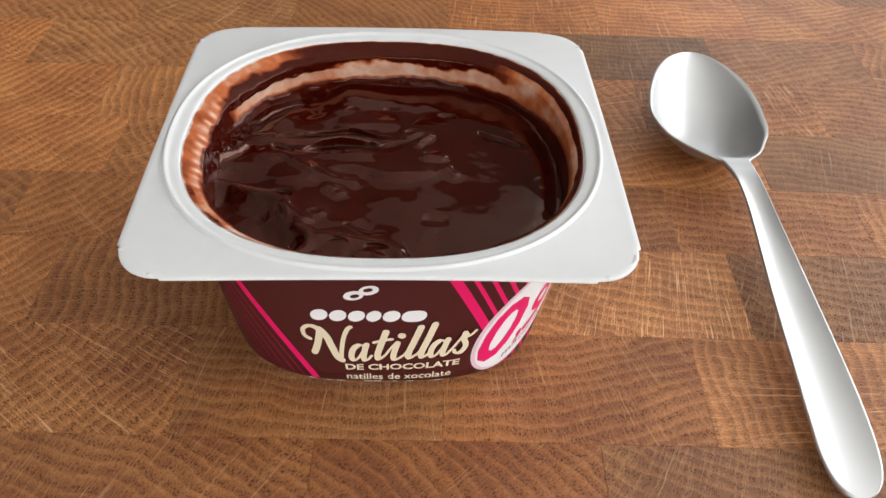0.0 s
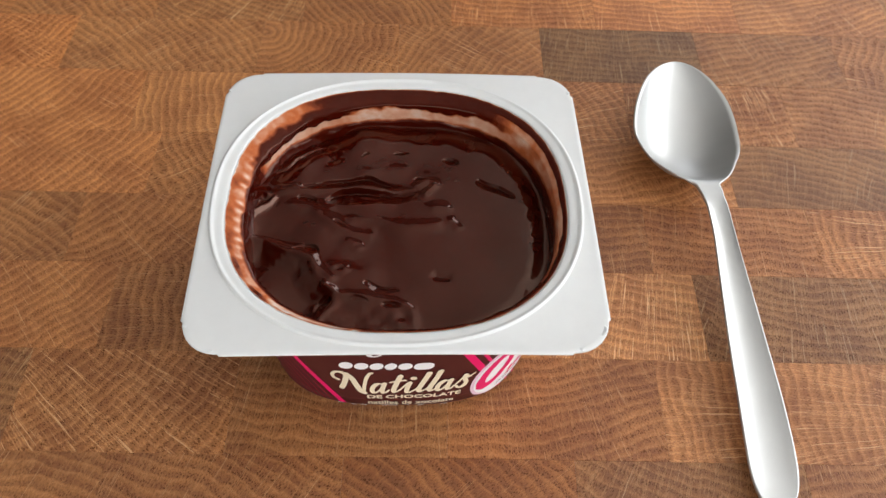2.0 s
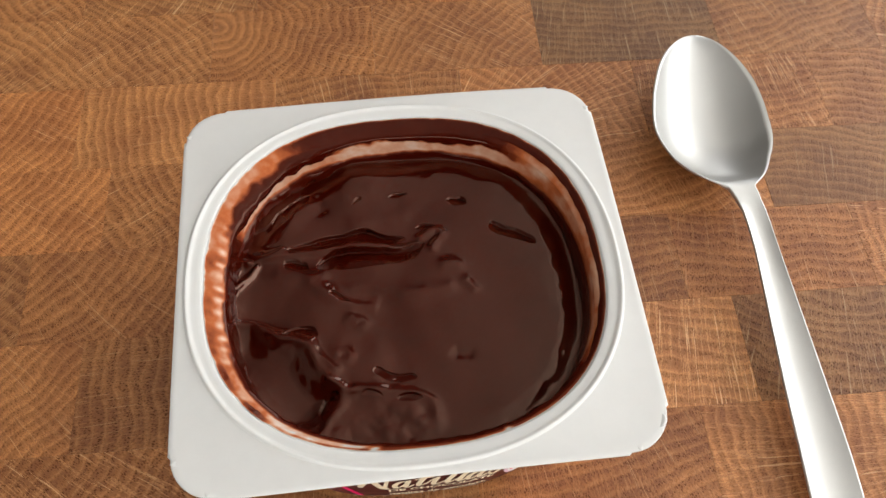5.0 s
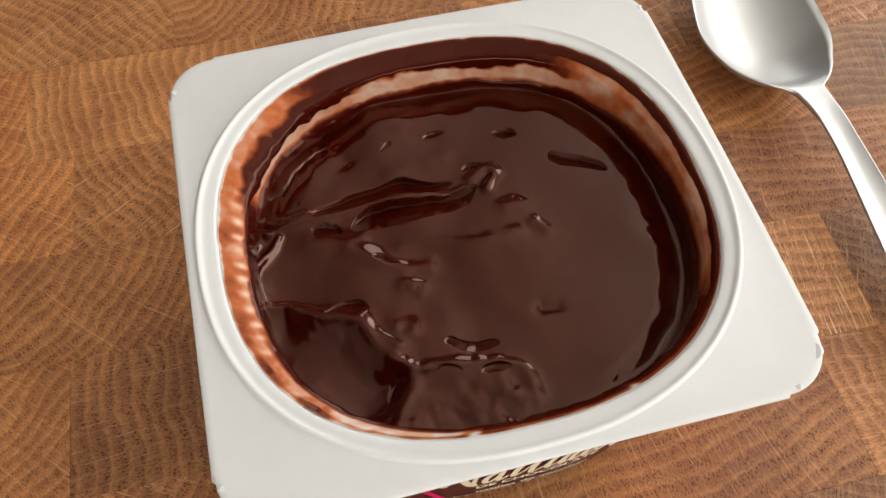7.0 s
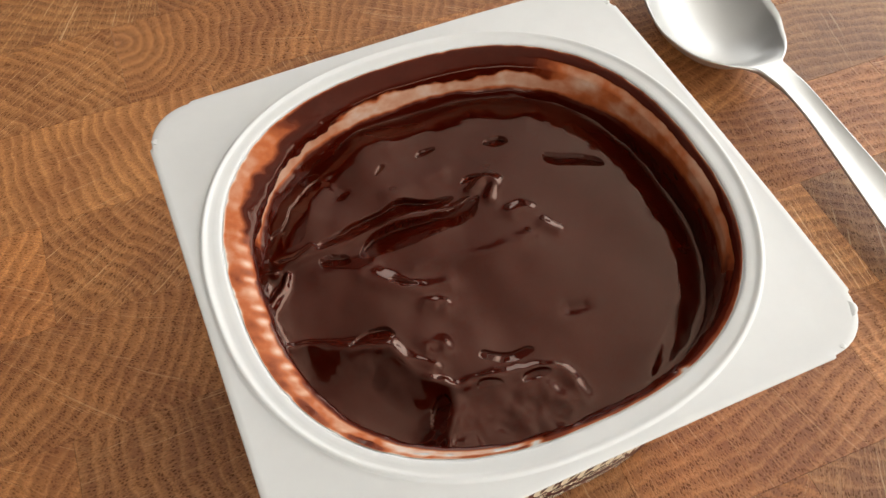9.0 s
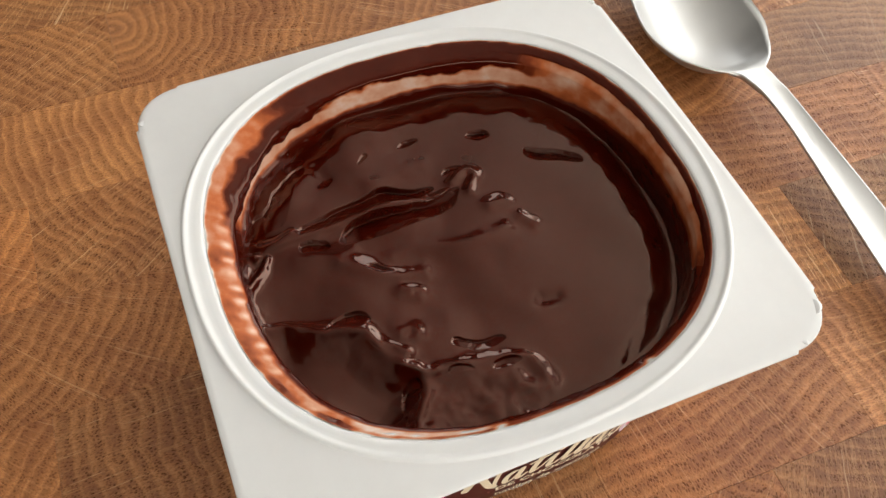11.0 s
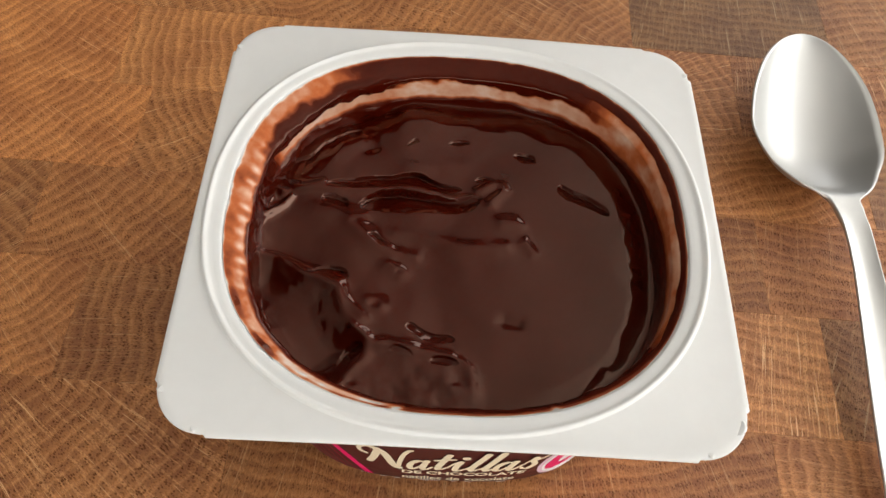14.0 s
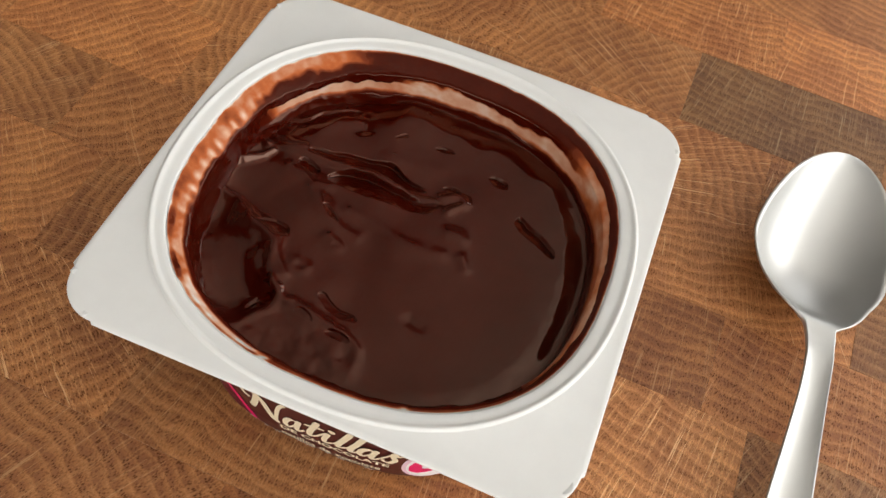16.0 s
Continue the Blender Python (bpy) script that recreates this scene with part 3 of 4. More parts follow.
class Brush:
    """A brush that writes joined slanted letters: thick on the way down, thin on the way up. Its page is 1 wide and 1 high."""

    def __init__(self, x, z, width, height, rise, bend):
        self.page = (x, z, width, height, rise, bend)
        self.verts, self.faces, self.layer = [], [], 0

    def at(self, u, v):
        x, z, width, height, rise, bend = self.page
        return Vector((x + width * u, z + height * v + rise * u + bend * u * (1 - u) * 4))

    def fan(self, middle, radius):
        i, n, up = len(self.verts), 12, self.layer * 0.0006
        self.verts += [(middle.x + radius * math.cos(2 * math.pi * k / n), middle.y + radius * math.sin(2 * math.pi * k / n), up) for k in range(n)]
        self.faces.append(tuple(range(i, i + n)))
        self.layer += 1

    def stroke(self, *points, thick=0.115, thin=0.055):
        line = [self.at(*p) for p in rounded_line(list(points))]
        i, up, radii = len(self.verts), self.layer * 0.0006, []
        for k, p in enumerate(line):
            way = (line[min(k + 1, len(line) - 1)] - line[max(k - 1, 0)]).normalized()
            half = (thin + (thick - thin) * min(1.0, max(0.0, 0.25 - way.y) / 0.9)) / 2
            radii.append(half)
            off = Vector((-way.y, way.x)) * half
            self.verts += [(p.x + off.x, p.y + off.y, up), (p.x - off.x, p.y - off.y, up)]
        self.faces += [(i + 2 * k, i + 2 * k + 1, i + 2 * k + 3, i + 2 * k + 2) for k in range(len(line) - 1)]
        self.layer += 1
        self.fan(line[0], radii[0])
        self.fan(line[-1], radii[-1])

    def letter_a(self, u):
        """A leaning bowl and a stem that leads on to the next letter."""
        self.stroke((u + 0.085, 0.42), (u + 0.055, 0.50), (u + 0.012, 0.34), (u - 0.002, 0.08), (u + 0.022, -0.02), (u + 0.058, 0.14), (u + 0.092, 0.44))
        self.stroke((u + 0.098, 0.48), (u + 0.078, 0.20), (u + 0.074, 0.02), (u + 0.096, -0.01), (u + 0.125, 0.14))

    def letter_l(self, u, tall):
        self.stroke((u, 0.12), (u + 0.050, 0.42), (u + 0.088, tall - 0.06), (u + 0.094, tall), thin=0.05)
        self.stroke((u + 0.094, tall), (u + 0.062, 0.55), (u + 0.022, 0.14), (u + 0.034, -0.01), (u + 0.072, 0.12), thick=0.125)


def brush_title(band):
    """The word Natillas."""
    pen = Brush(-1.46, 0.77, 3.12, 0.92, 0.22, -0.06)
    pen.stroke((0.040, 0.60), (0.008, 0.66), (0.004, 0.86), (0.040, 0.99), (0.085, 0.97), (0.108, 0.84), thick=0.11, thin=0.085)
    pen.stroke((0.108, 0.88), (0.092, 0.62), (0.070, 0.36), (0.050, 0.20), thick=0.13)
    pen.stroke((0.104, 0.92), (0.142, 0.72), (0.160, 0.40), (0.186, 0.06), (0.212, 0.0), thick=0.14)
    pen.stroke((0.206, 0.02), (0.216, 0.32), (0.238, 0.72), (0.268, 0.97), (0.284, 1.0), thin=0.085)
    pen.letter_a(0.268)
    pen.stroke((0.482, 0.84), (0.452, 0.48), (0.424, 0.14), (0.434, -0.01), (0.478, 0.16), thick=0.125)
    pen.stroke((0.410, 0.54), (0.452, 0.59), (0.515, 0.62), thin=0.065)
    pen.stroke((0.478, 0.16), (0.505, 0.34), (0.532, 0.48), thin=0.05)
    pen.stroke((0.548, 0.50), (0.526, 0.22), (0.520, 0.02), (0.544, -0.01), (0.590, 0.14))
    pen.fan(pen.at(0.572, 0.71), 0.075)
    pen.letter_l(0.585, 0.93)
    pen.letter_l(0.662, 0.98)
    pen.letter_a(0.742)
    pen.stroke((0.866, 0.14), (0.905, 0.36), (0.938, 0.60), thin=0.055)
    pen.stroke((0.936, 0.58), (0.930, 0.40), (0.958, 0.20), (0.930, -0.02), (0.888, 0.02), (0.885, 0.12), thick=0.11, thin=0.07)
    pen.stroke((0.936, 0.56), (0.962, 0.42), (1.0, 0.58), thin=0.055)
    me = bpy.data.meshes.new("title")
    me.from_pydata(pen.verts, [], pen.faces)
    bm = wrap(me, 0.010)
    bpy.data.meshes.remove(me)
    part("title", bm, CREAM, band, "cream brush-script title lettering", smooth=False)


def print_band(band):
    printed("stripe", stripe(-2.86, -1.47, 0.16, 0.16), band, MAGENTA, 0.006, "magenta slanting stripe")
    for i in range(6):
        x = -3.05 - 0.20 * i
        printed("stripe", stripe(x, x + 1.40, 0.035, 0.035), band, CRIMSON, 0.006)
    printed("stripe", stripe(0.92, 2.45, 0.20, 0.20), band, MAGENTA, 0.006, "magenta slanting stripe")
    for i in range(7):
        x = 1.28 + 0.27 * i
        printed("stripe", stripe(x, x + 1.5, 0.09, 0.09), band, MAGENTA, 0.006)
    # the maker's mark: plain shapes only
    printed("mark", ellipse(-0.47, 2.50, 0.17, 0.11, 0.3), band, PAPER, 0.008)
    printed("mark", ellipse(-0.22, 2.63, 0.17, 0.11, 0.3), band, PAPER, 0.008)
    printed("mark", ellipse(-0.45, 2.49, 0.08, 0.045, 0.3), band, MAROON, 0.011)
    printed("mark", ellipse(-0.23, 2.64, 0.08, 0.045, 0.3), band, MAROON, 0.011)
    x = -1.27
    for width in (0.33, 0.33, 0.32, 0.29, 0.33, 0.46):
        printed("mark", rounded_bar(x, x + width - 0.030, 1.84, 2.13, 0.22), band, PAPER, 0.008)
        x += width - 0.01
    brush_title(band)
    lettering("subtitle", "DE CHOCOLATE", band, CREAM, -0.76, 0.50, 2.22, 0.17, weight=0.03, rise=0.07, bend=-0.015)
    lettering("subtitle", "natilles de xocolate", band, CREAM, -0.76, 0.23, 2.08, 0.17, weight=0.012, rise=0.05, bend=-0.02)
    # the oval badge
    tilt = -0.62
    printed("badge", ellipse(2.74, 1.44, 0.82, 1.44, tilt), band, PINK, 0.008, "pale oval badge with a large magenta figure")
    printed("badge", ellipse(2.78, 1.45, 0.775, 1.395, tilt), band, PAPER, 0.013)
    lettering("figure", "0", band, MAGENTA, 1.80, 0.47, 0.90, 1.55, slant=0.45, weight=0.02, proud=0.018)
    lettering("figure", ",", band, MAGENTA, 2.60, 0.66, 0.17, 0.36, slant=0.3, weight=0.012, proud=0.018)
    lettering("figure", "9", band, MAGENTA, 2.78, 0.86, 0.62, 1.12, slant=0.45, weight=0.012, proud=0.018)
    lettering("small_print", "materia grasa", band, MAROON, 2.40, 0.34, 1.60, 0.17, slant=0.2, rise=1.15, proud=0.018)
    # worn spots along the foot of the print
    for x0, x1 in ((-1.55, -1.38), (-1.2, -1.05), (-0.98, -0.80), (-0.45, -0.05), (0.15, 0.28), (0.42, 0.6), (1.0, 1.2)):
        printed("worn_spot", [(x0, 0.163), (x1, 0.164), (x1 - 0.02, 0.175), (x0 + 0.03, 0.177)], band, PAPER, 0.008)


# ---- the custard ----
LEVEL = 2.50


def rounded_line(line, closed=False, times=3):
    """Cuts the corners of a broken line until it is smooth."""
    for _ in range(times):
        pairs = list(zip(line, line[1:] + (line[:1] if closed else [])))
        cut = [tuple(a[i] * (1 - k) + b[i] * k for i in (0, 1)) for a, b in pairs for k in (0.25, 0.75)]
        line = cut if closed else [line[0]] + cut[1:-1] + [line[-1]]
    return line


def near(x, y, line):
    """Distance from points to a broken line."""
    best = np.full(x.shape, 1e9)
    for (ax, ay), (bx, by) in zip(line, line[1:] if len(line) > 1 else line):
        dx, dy = bx - ax, by - ay
        t = np.clip(((x - ax) * dx + (y - ay) * dy) / (dx * dx + dy * dy + 1e-9), 0, 1)
        best = np.minimum(best, np.hypot(x - ax - t * dx, y - ay - t * dy))
    return best


def inside_depth(x, y, poly):
    """Distance inside a closed outline, negative outside."""
    d = near(x, y, poly + poly[:1])
    odd = np.zeros(x.shape, bool)
    for (ax, ay), (bx, by) in zip(poly, poly[1:] + poly[:1]):
        cross = ((ay > y) != (by > y)) & (x < (bx - ax) * (y - ay) / (by - ay + 1e-12) + ax)
        odd ^= cross
    return np.where(odd, d, -d)


def soft(v, lo, hi):
    t = np.clip((v - lo) / (hi - lo), 0, 1)
    return t * t * (3 - 2 * t)


def rough(x, y, scale, seed=0.0, octaves=3):
    return np.array([noise.fractal(Vector((a * scale + seed, b * scale - seed, seed)), 1.0, 2.0, octaves) for a, b in zip(x, y)])


# (line, half width, height): ridges, bumps and dimples of the surface
BACK_FOLDS = [
    ([(-3.15, 0.86), (-2.56, 0.93), (-1.95, 0.97), (-1.24, 1.05), (-0.51, 0.96), (-0.1, 0.87), (0.31, 0.93)], 0.06, 0.035),
    ([(-3.19, 1.13), (-3.02, 0.99), (-2.76, 0.96), (-2.45, 1.06)], 0.07, 0.040),
    ([(-3.52, 1.31), (-3.37, 0.94), (-3.15, 0.83)], 0.08, 0.070),
    ([(-3.48, 0.11), (-3.23, 0.35), (-3.06, 0.56), (-2.97, 0.75)], 0.055, 0.085),
    ([(-3.66, 0.54), (-3.43, 0.65)], 0.12, 0.070),
    ([(-2.32, 1.6), (-2.25, 1.92), (-1.85, 2.17)], 0.16, 0.015),
    ([(-1.69, 2.27), (-1.6, 1.97)], 0.12, -0.030),
    ([(-0.96, 1.54), (-0.44, 1.66), (0.04, 1.64)], 0.18, 0.025),
    ([(0.41, 1.09), (0.72, 1.31), (0.85, 1.12), (0.62, 0.83)], 0.08, 0.050),
    ([(-2.5, 0.47), (-2.09, 0.38), (-1.7, 0.43)], 0.16, 0.030),
]
FRONT_FOLDS = [
    ([(-1.88, 0.24), (-1.55, -0.1), (-1.14, -0.36), (-0.7, -0.4)], 0.14, 0.048),
    ([(-1.07, 0.07), (-0.48, 0.04), (-0.07, -0.15), (0.32, -0.24), (0.82, -0.11)], 0.13, 0.030),
    ([(0.82, 0.43), (1.07, 0.39)], 0.12, 0.032),
    ([(1.21, 0.01), (1.36, -0.21)], 0.10, 0.032),
    ([(-1.13, -0.59), (-0.95, -0.71)], 0.11, 0.045),
    ([(-0.98, -0.72), (-0.94, -0.72)], 0.05, -0.020),
    ([(-2.89, -0.71), (-2.54, -0.88), (-2.29, -0.94)], 0.14, 0.040),
    ([(-1.95, -1.04), (-1.81, -1.35), (-1.52, -1.65)], 0.12, 0.050),
    ([(-1.45, -1.38), (-1.26, -1.42)], 0.15, 0.045),
    ([(-1.35, -1.4), (-1.32, -1.4)], 0.07, -0.030),
    ([(-1.59, -1.91), (-1.41, -2.05), (-1.25, -2.12)], 0.10, 0.050),
    ([(-1.12, -2.09), (-0.66, -2.18), (-0.02, -2.26), (0.25, -2.41), (0.33, -2.69)], 0.11, 0.045),
    ([(0.85, -1.58), (1.04, -1.62)], 0.10, -0.040),
    ([(-0.01, -2.81), (0.31, -2.89)], 0.12, 0.030),
]
# (front edge, back edge, slope): hollows that sink gently from the front edge and end at a short steep step
SPOON_MARKS = [
    ([(-1.81, 0.57), (-1.3, 0.49), (-0.8, 0.45), (-0.09, 0.52), (0.29, 0.63), (0.53, 0.97)], [(0.33, 0.96), (-0.1, 0.85), (-0.51, 0.89), (-1.13, 0.99), (-1.42, 0.99), (-1.73, 0.78)], 0.26),
    ([(-2.44, 1.02), (-1.75, 1.03), (-1.14, 1.08), (-0.62, 1.01), (-0.29, 0.94), (0.12, 1.11)], [(0.02, 1.18), (-0.27, 1.22), (-0.51, 1.32), (-0.74, 1.49), (-1.1, 1.35), (-1.67, 1.27), (-2.17, 1.19)], 0.24),
    ([(-2.44, 0.63), (-2.21, 0.56), (-1.94, 0.54)], [(-1.96, 0.77), (-2.24, 0.83), (-2.44, 0.82)], 0.24),
]
LEFT_HOLLOWS = [
    ([(-3.14, 1.34), (-2.87, 1.18), (-2.53, 1.23), (-2.34, 1.59), (-2.13, 2.01), (-1.83, 2.25)], [(-1.87, 2.4), (-2.12, 2.29), (-2.49, 2.01), (-2.71, 1.65), (-3.04, 1.51)], 0.10),
]
BACK_HOLLOWS = [
    ([(-1.0, 2.02), (-0.76, 2.16)], [(-0.8, 2.24), (-0.97, 2.13)], 0.24),
    ([(-0.24, 2.12), (-0.01, 2.13), (0.24, 2.2)], [(0.16, 2.29), (-0.12, 2.27)], 0.26),
    ([(0.97, 1.97), (1.18, 1.81), (1.45, 1.8)], [(1.44, 2.01), (1.15, 2.08)], 0.24),
    ([(0.26, 1.3), (0.74, 1.32)], [(0.64, 1.45), (0.39, 1.44)], 0.26),
    ([(1.79, 1.18), (1.94, 0.99), (2.17, 0.91), (2.42, 0.81), (2.77, 0.66)], [(2.75, 0.88), (2.48, 1.03), (2.18, 1.18), (2.02, 1.26), (1.88, 1.37)], 0.24),
]
FRONT_HOLLOWS = [
    ([(-2.54, -0.89), (-2.16, -0.85), (-1.96, -0.93), (-1.77, -0.96)], [(-1.92, -0.73), (-2.08, -0.69), (-2.38, -0.78)], 0.26),
    ([(-1.87, -2.55), (-1.63, -2.45), (-1.45, -2.31)], [(-1.46, -2.12), (-1.63, -2.1), (-1.8, -2.32)], 0.24),
    ([(-1.08, -2.25), (-0.83, -2.29), (-0.61, -2.33)], [(-0.69, -2.22), (-0.93, -2.13)], 0.24),
    ([(-0.4, -2.4), (-0.11, -2.44), (0.12, -2.41)], [(0.04, -2.3), (-0.26, -2.27)], 0.26),
    ([(-1.59, -0.05), (-1.35, -0.23), (-1.13, -0.29)], [(-1.19, -0.17), (-1.47, 0.03)], 0.22),
    ([(-0.82, -1.83), (-0.39, -2.03), (0.02, -2.02)], [(-0.01, -1.86), (-0.47, -1.83), (-0.75, -1.66)], 0.15),
    ([(-1.94, -1.31), (-1.81, -1.55)], [(-1.87, -1.49), (-1.94, -1.37)], 0.24),
]
SCOOP = [(-3.72, -0.6), (-3.25, -0.53), (-2.95, -0.62), (-2.58, -0.89), (-2.33, -1.01), (-2.09, -1.08), (-1.95, -1.31), (-1.88, -1.58), (-1.7, -1.87), (-1.44, -2.07), (-1.42, -2.33), (-1.64, -2.5), (-1.85, -2.91), (-2.77, -3.24), (-3.66, -2.54), (-4.02, -1.55)]


def custard_height(x, y, edge):
    """Height over the level, in centimetres; edge is the distance from the wall."""
    wx = x + 0.045 * rough(x, y, 1.5, 3.1, 1) + 0.022 * rough(x, y, 4.0, 6.1, 2)
    wy = y + 0.045 * rough(x, y, 1.5, 9.4, 1) + 0.022 * rough(x, y, 4.0, 2.3, 2)
    z = np.zeros(x.shape)
    uneven = np.clip(1 + 0.35 * rough(x, y, 1.6, 33.0, 2), 0.5, 1.4)
    for line, w, h in BACK_FOLDS + FRONT_FOLDS:
        d = near(wx, wy, rounded_line(line)) / (1.15 * w * np.clip(uneven, 0.7, 1.4))
        z += 1.2 * h * uneven * np.exp(-d ** 1.9)
    for front, back, slope in SPOON_MARKS + LEFT_HOLLOWS + BACK_HOLLOWS + FRONT_HOLLOWS:
        inside = soft(inside_depth(wx, wy, rounded_line(front + back, True, 2)), -0.006, 0.010)
        z -= 1.7 * slope * np.clip(near(wx, wy, front), 0, 0.7) * inside
    deep = inside_depth(wx, wy, rounded_line(SCOOP, True, 2)) + 0.04 * rough(x, y, 1.3, 51.0, 1)
    z += -0.17 * soft(deep, -0.04, 0.52) + 0.05 * soft(deep, 0.7, 1.5) + 0.045 * uneven * np.exp(-((deep + 0.06) / 0.09) ** 2)
    lively = soft(-x, -1.8, 0.8)
    z += 0.10 * rough(x, y, 0.8, 1.7, 1) * (0.28 + lively) + 0.022 * rough(x, y, 1.6, 17.0, 1) * (0.15 + lively) + 0.008 * rough(x, y, 2.2, 5.2, 2) * (0.05 + lively)
    rim_band = soft(-edge, -0.95, -0.55) * soft(x * 0.5 + y, 0.2, 1.2)
    z += 0.012 * rough(x, y, 1.8, 62.0, 2) * rim_band
    lumps = soft(-y, 2.2, 2.7) * soft(-x, -0.5, 0.2)
    z += (0.07 * rough(x, y, 1.5, 12.0, 2) + 0.022 * rough(x, y, 3.6, 31.0, 2)) * lumps
    z += 0.0012 * rough(x, y, 3.0, 40.0, 2) + 0.07 * np.exp(-edge / 0.06)
    # the surface sinks a little towards the wall on the eaten side
    sunk = soft(x, 0.6, 1.7) * (1 - soft(y, 0.9, 2.0))
    z -= 0.085 * sunk * soft(0.56 + 0.05 * rough(x, y, 2.6, 71.0, 2) - edge, 0.0, 0.45)
    left = soft(-x, 1.2, 2.6) * soft(-y, -1.1, -0.2) + soft(-y, 2.0, 2.9) * soft(-x, -1.2, 0.6)
    z += np.clip(left, 0, 1) * np.exp(-(edge / 0.20) ** 2) * (0.035 + 0.03 * rough(x, y, 2.4, 21.0))
    return z


def build_custard():
    custard = thing("chocolate_custard", "glossy dark chocolate custard, partly eaten, in the cup", "dessert")
    rings, around = 280, 760
    a, b = (v + 0.015 for v in inner_size(LEVEL))
    t = np.arange(around) * 2 * math.pi / around
    power = inner_power(LEVEL)
    k = (np.abs(np.cos(t)) ** power + np.abs(np.sin(t)) ** power) ** (-1 / power)
    rho = (np.arange(1, rings + 1) / rings) ** 0.85
    mx, my = inner_middle(LEVEL)
    x = mx + (rho[:, None] * (a * k * np.cos(t))[None]).ravel()
    y = my + (rho[:, None] * (b * k * np.sin(t))[None]).ravel()
    edge = ((1 - rho)[:, None] * (k * 3.45)[None]).ravel()
    z = LEVEL + custard_height(x, y, edge)
    top = np.stack([x, y, z], 1).reshape(rings, around, 3) * CM
    rows = [[tuple(p) for p in ring] for ring in top]
    low = oval(*(v - 0.05 for v in inner_size(1.9)), 1.9, around, power)
    rows.append(low)
    me = sheet("surface", rows)
    bm = bmesh.new()
    bm.from_mesh(me)
    bm.verts.ensure_lookup_table()
    bm.faces.new([bm.verts[i] for i in range(around)])
    bmesh.ops.recalc_face_normals(bm, faces=bm.faces[:])
    part("surface", bm, CUSTARD, custard)
    build_film(custard)


def build_film(custard):
    """Chocolate left on the cup's inner wall, thick and thin."""
    around, steps = 720, 64
    t = np.arange(around) * 2 * math.pi / around
    deg = np.degrees(t)
    z0, z1 = 2.36, 3.43
    rows, film = [], []

    def bell(c, w):
        d = (deg - c + 180) % 360 - 180
        return np.exp(-(d / w) ** 2)

    def span(lo, hi, fade):
        """1 between two directions, fading to 0 on either side."""
        d = (deg - (lo + hi) / 2 + 180) % 360 - 180
        return soft((hi - lo) / 2 + fade / 2 - np.abs(d), 0, fade)

    back, lump, left, front_left, front, right = span(52, 118, 24), span(112, 158, 14), span(158, 205, 16), span(205, 258, 18), span(258, 322, 22), span(322, 412, 26)
    cosn, sinn = np.cos(t) * 3.5, np.sin(t) * 3.5

    def patch(scale, seed, up, octaves=3):
        return np.array([noise.fractal(Vector((p * scale, q * scale, up * scale + seed)), 1.0, 2.0, octaves) for p, q in zip(cosn, sinn)])

    along = patch(1.1, 4.0, 0.0)
    # rows of glints, painted as pale spots by thinning the film
    bead_glints = (0.5 + 0.5 * np.cos(deg / 360 * 2 * math.pi * 84 + 2.0 * along)) ** 1.5
    for i in range(steps + 1):
        u = i / steps
        z = z0 + (z1 - z0) * (1 - (1 - u) ** 1.9)
        v = (z - LEVEL) / (3.42 - LEVEL)
        # distance along the slanting wall, so that marks keep their size on the lip
        a, b = inner_size(z)
        up = (z - LEVEL) + (a - 3.455)
        big, mid, fine = patch(0.8, 15.0, up), patch(2.2, 8.0, up), patch(5.0, 2.0, up)
        q = up / 1.24
        w = q + 0.05 * mid + 0.025 * fine
        lip = q + 0.02 * mid + 0.012 * fine
        low = 1 - soft(w, 0.14, 0.25)
        f = back * (0.18 + 0.12 * big + 0.07 * fine + 0.75 * soft(w + 0.16 * big + 0.05 * mid, 0.42, 0.54))
        f += lump * (0.17 + 0.8 * soft(w, 0.40, 0.46) * (1 - soft(w + 0.05 * mid, 0.68, 0.80)) + 0.16 * soft(w, 0.68, 0.80) + 0.10 * mid - 0.06 * bead_glints * np.exp(-((lip - 0.88) / 0.08) ** 2))
        f += left * (0.35 + 0.14 * mid + 0.04 * fine + 0.7 * (1 - soft(w + 0.05 * mid, 0.56, 0.66)) - 0.34 * bead_glints * np.exp(-((lip - 0.73) / 0.10) ** 2) * np.clip(0.8 + 0.6 * mid, 0.2, 1.2))
        f += front_left * (0.42 + 0.30 * mid + 0.10 * fine + 0.7 * (1 - soft(w, 0.64, 0.76)) - 0.26 * soft(lip, 0.70, 0.76) * (1 - soft(lip, 0.86, 0.94)) * (0.9 + 1.2 * big + 0.3 * bead_glints))
        f += front * (0.46 + 0.20 * mid + 0.45 * (1 - soft(w, 0.84, 0.93)))
        f += right * (0.28 + 0.10 * big + 0.14 * mid + 0.50 * (1 - soft(w - 0.08 + 0.40 * np.clip(np.sin(t), 0, 0.75), 0.24, 0.44)) + 0.60 * soft(lip, 0.80, 0.84) - 0.2 * soft(lip, 0.96, 0.99))
        f += 0.7 * low - 0.9 * (bell(257, 1.1) + bell(292.5, 1.0)) * soft(np.array(v), 0.85, 0.93)
        top_edge = 0.992 + 0.010 * mid + 0.008 * fine
        f -= 1.4 * soft(v, top_edge - 0.015, top_edge + 0.02)
        lift = 0.012 + (0.055 + 0.08 * lump) * np.clip(f - 0.35, 0, 0.75) * (1 + 0.5 * mid)
        mx, my = inner_middle(z)
        power = inner_power(z)
        k = (np.abs(np.cos(t)) ** power + np.abs(np.sin(t)) ** power) ** (-1 / power)
        xx, yy = mx + (a - lift) * k * np.cos(t), my + (b - lift) * k * np.sin(t)
        rows.append([(p * CM, q * CM, z * CM) for p, q in zip(xx, yy)])
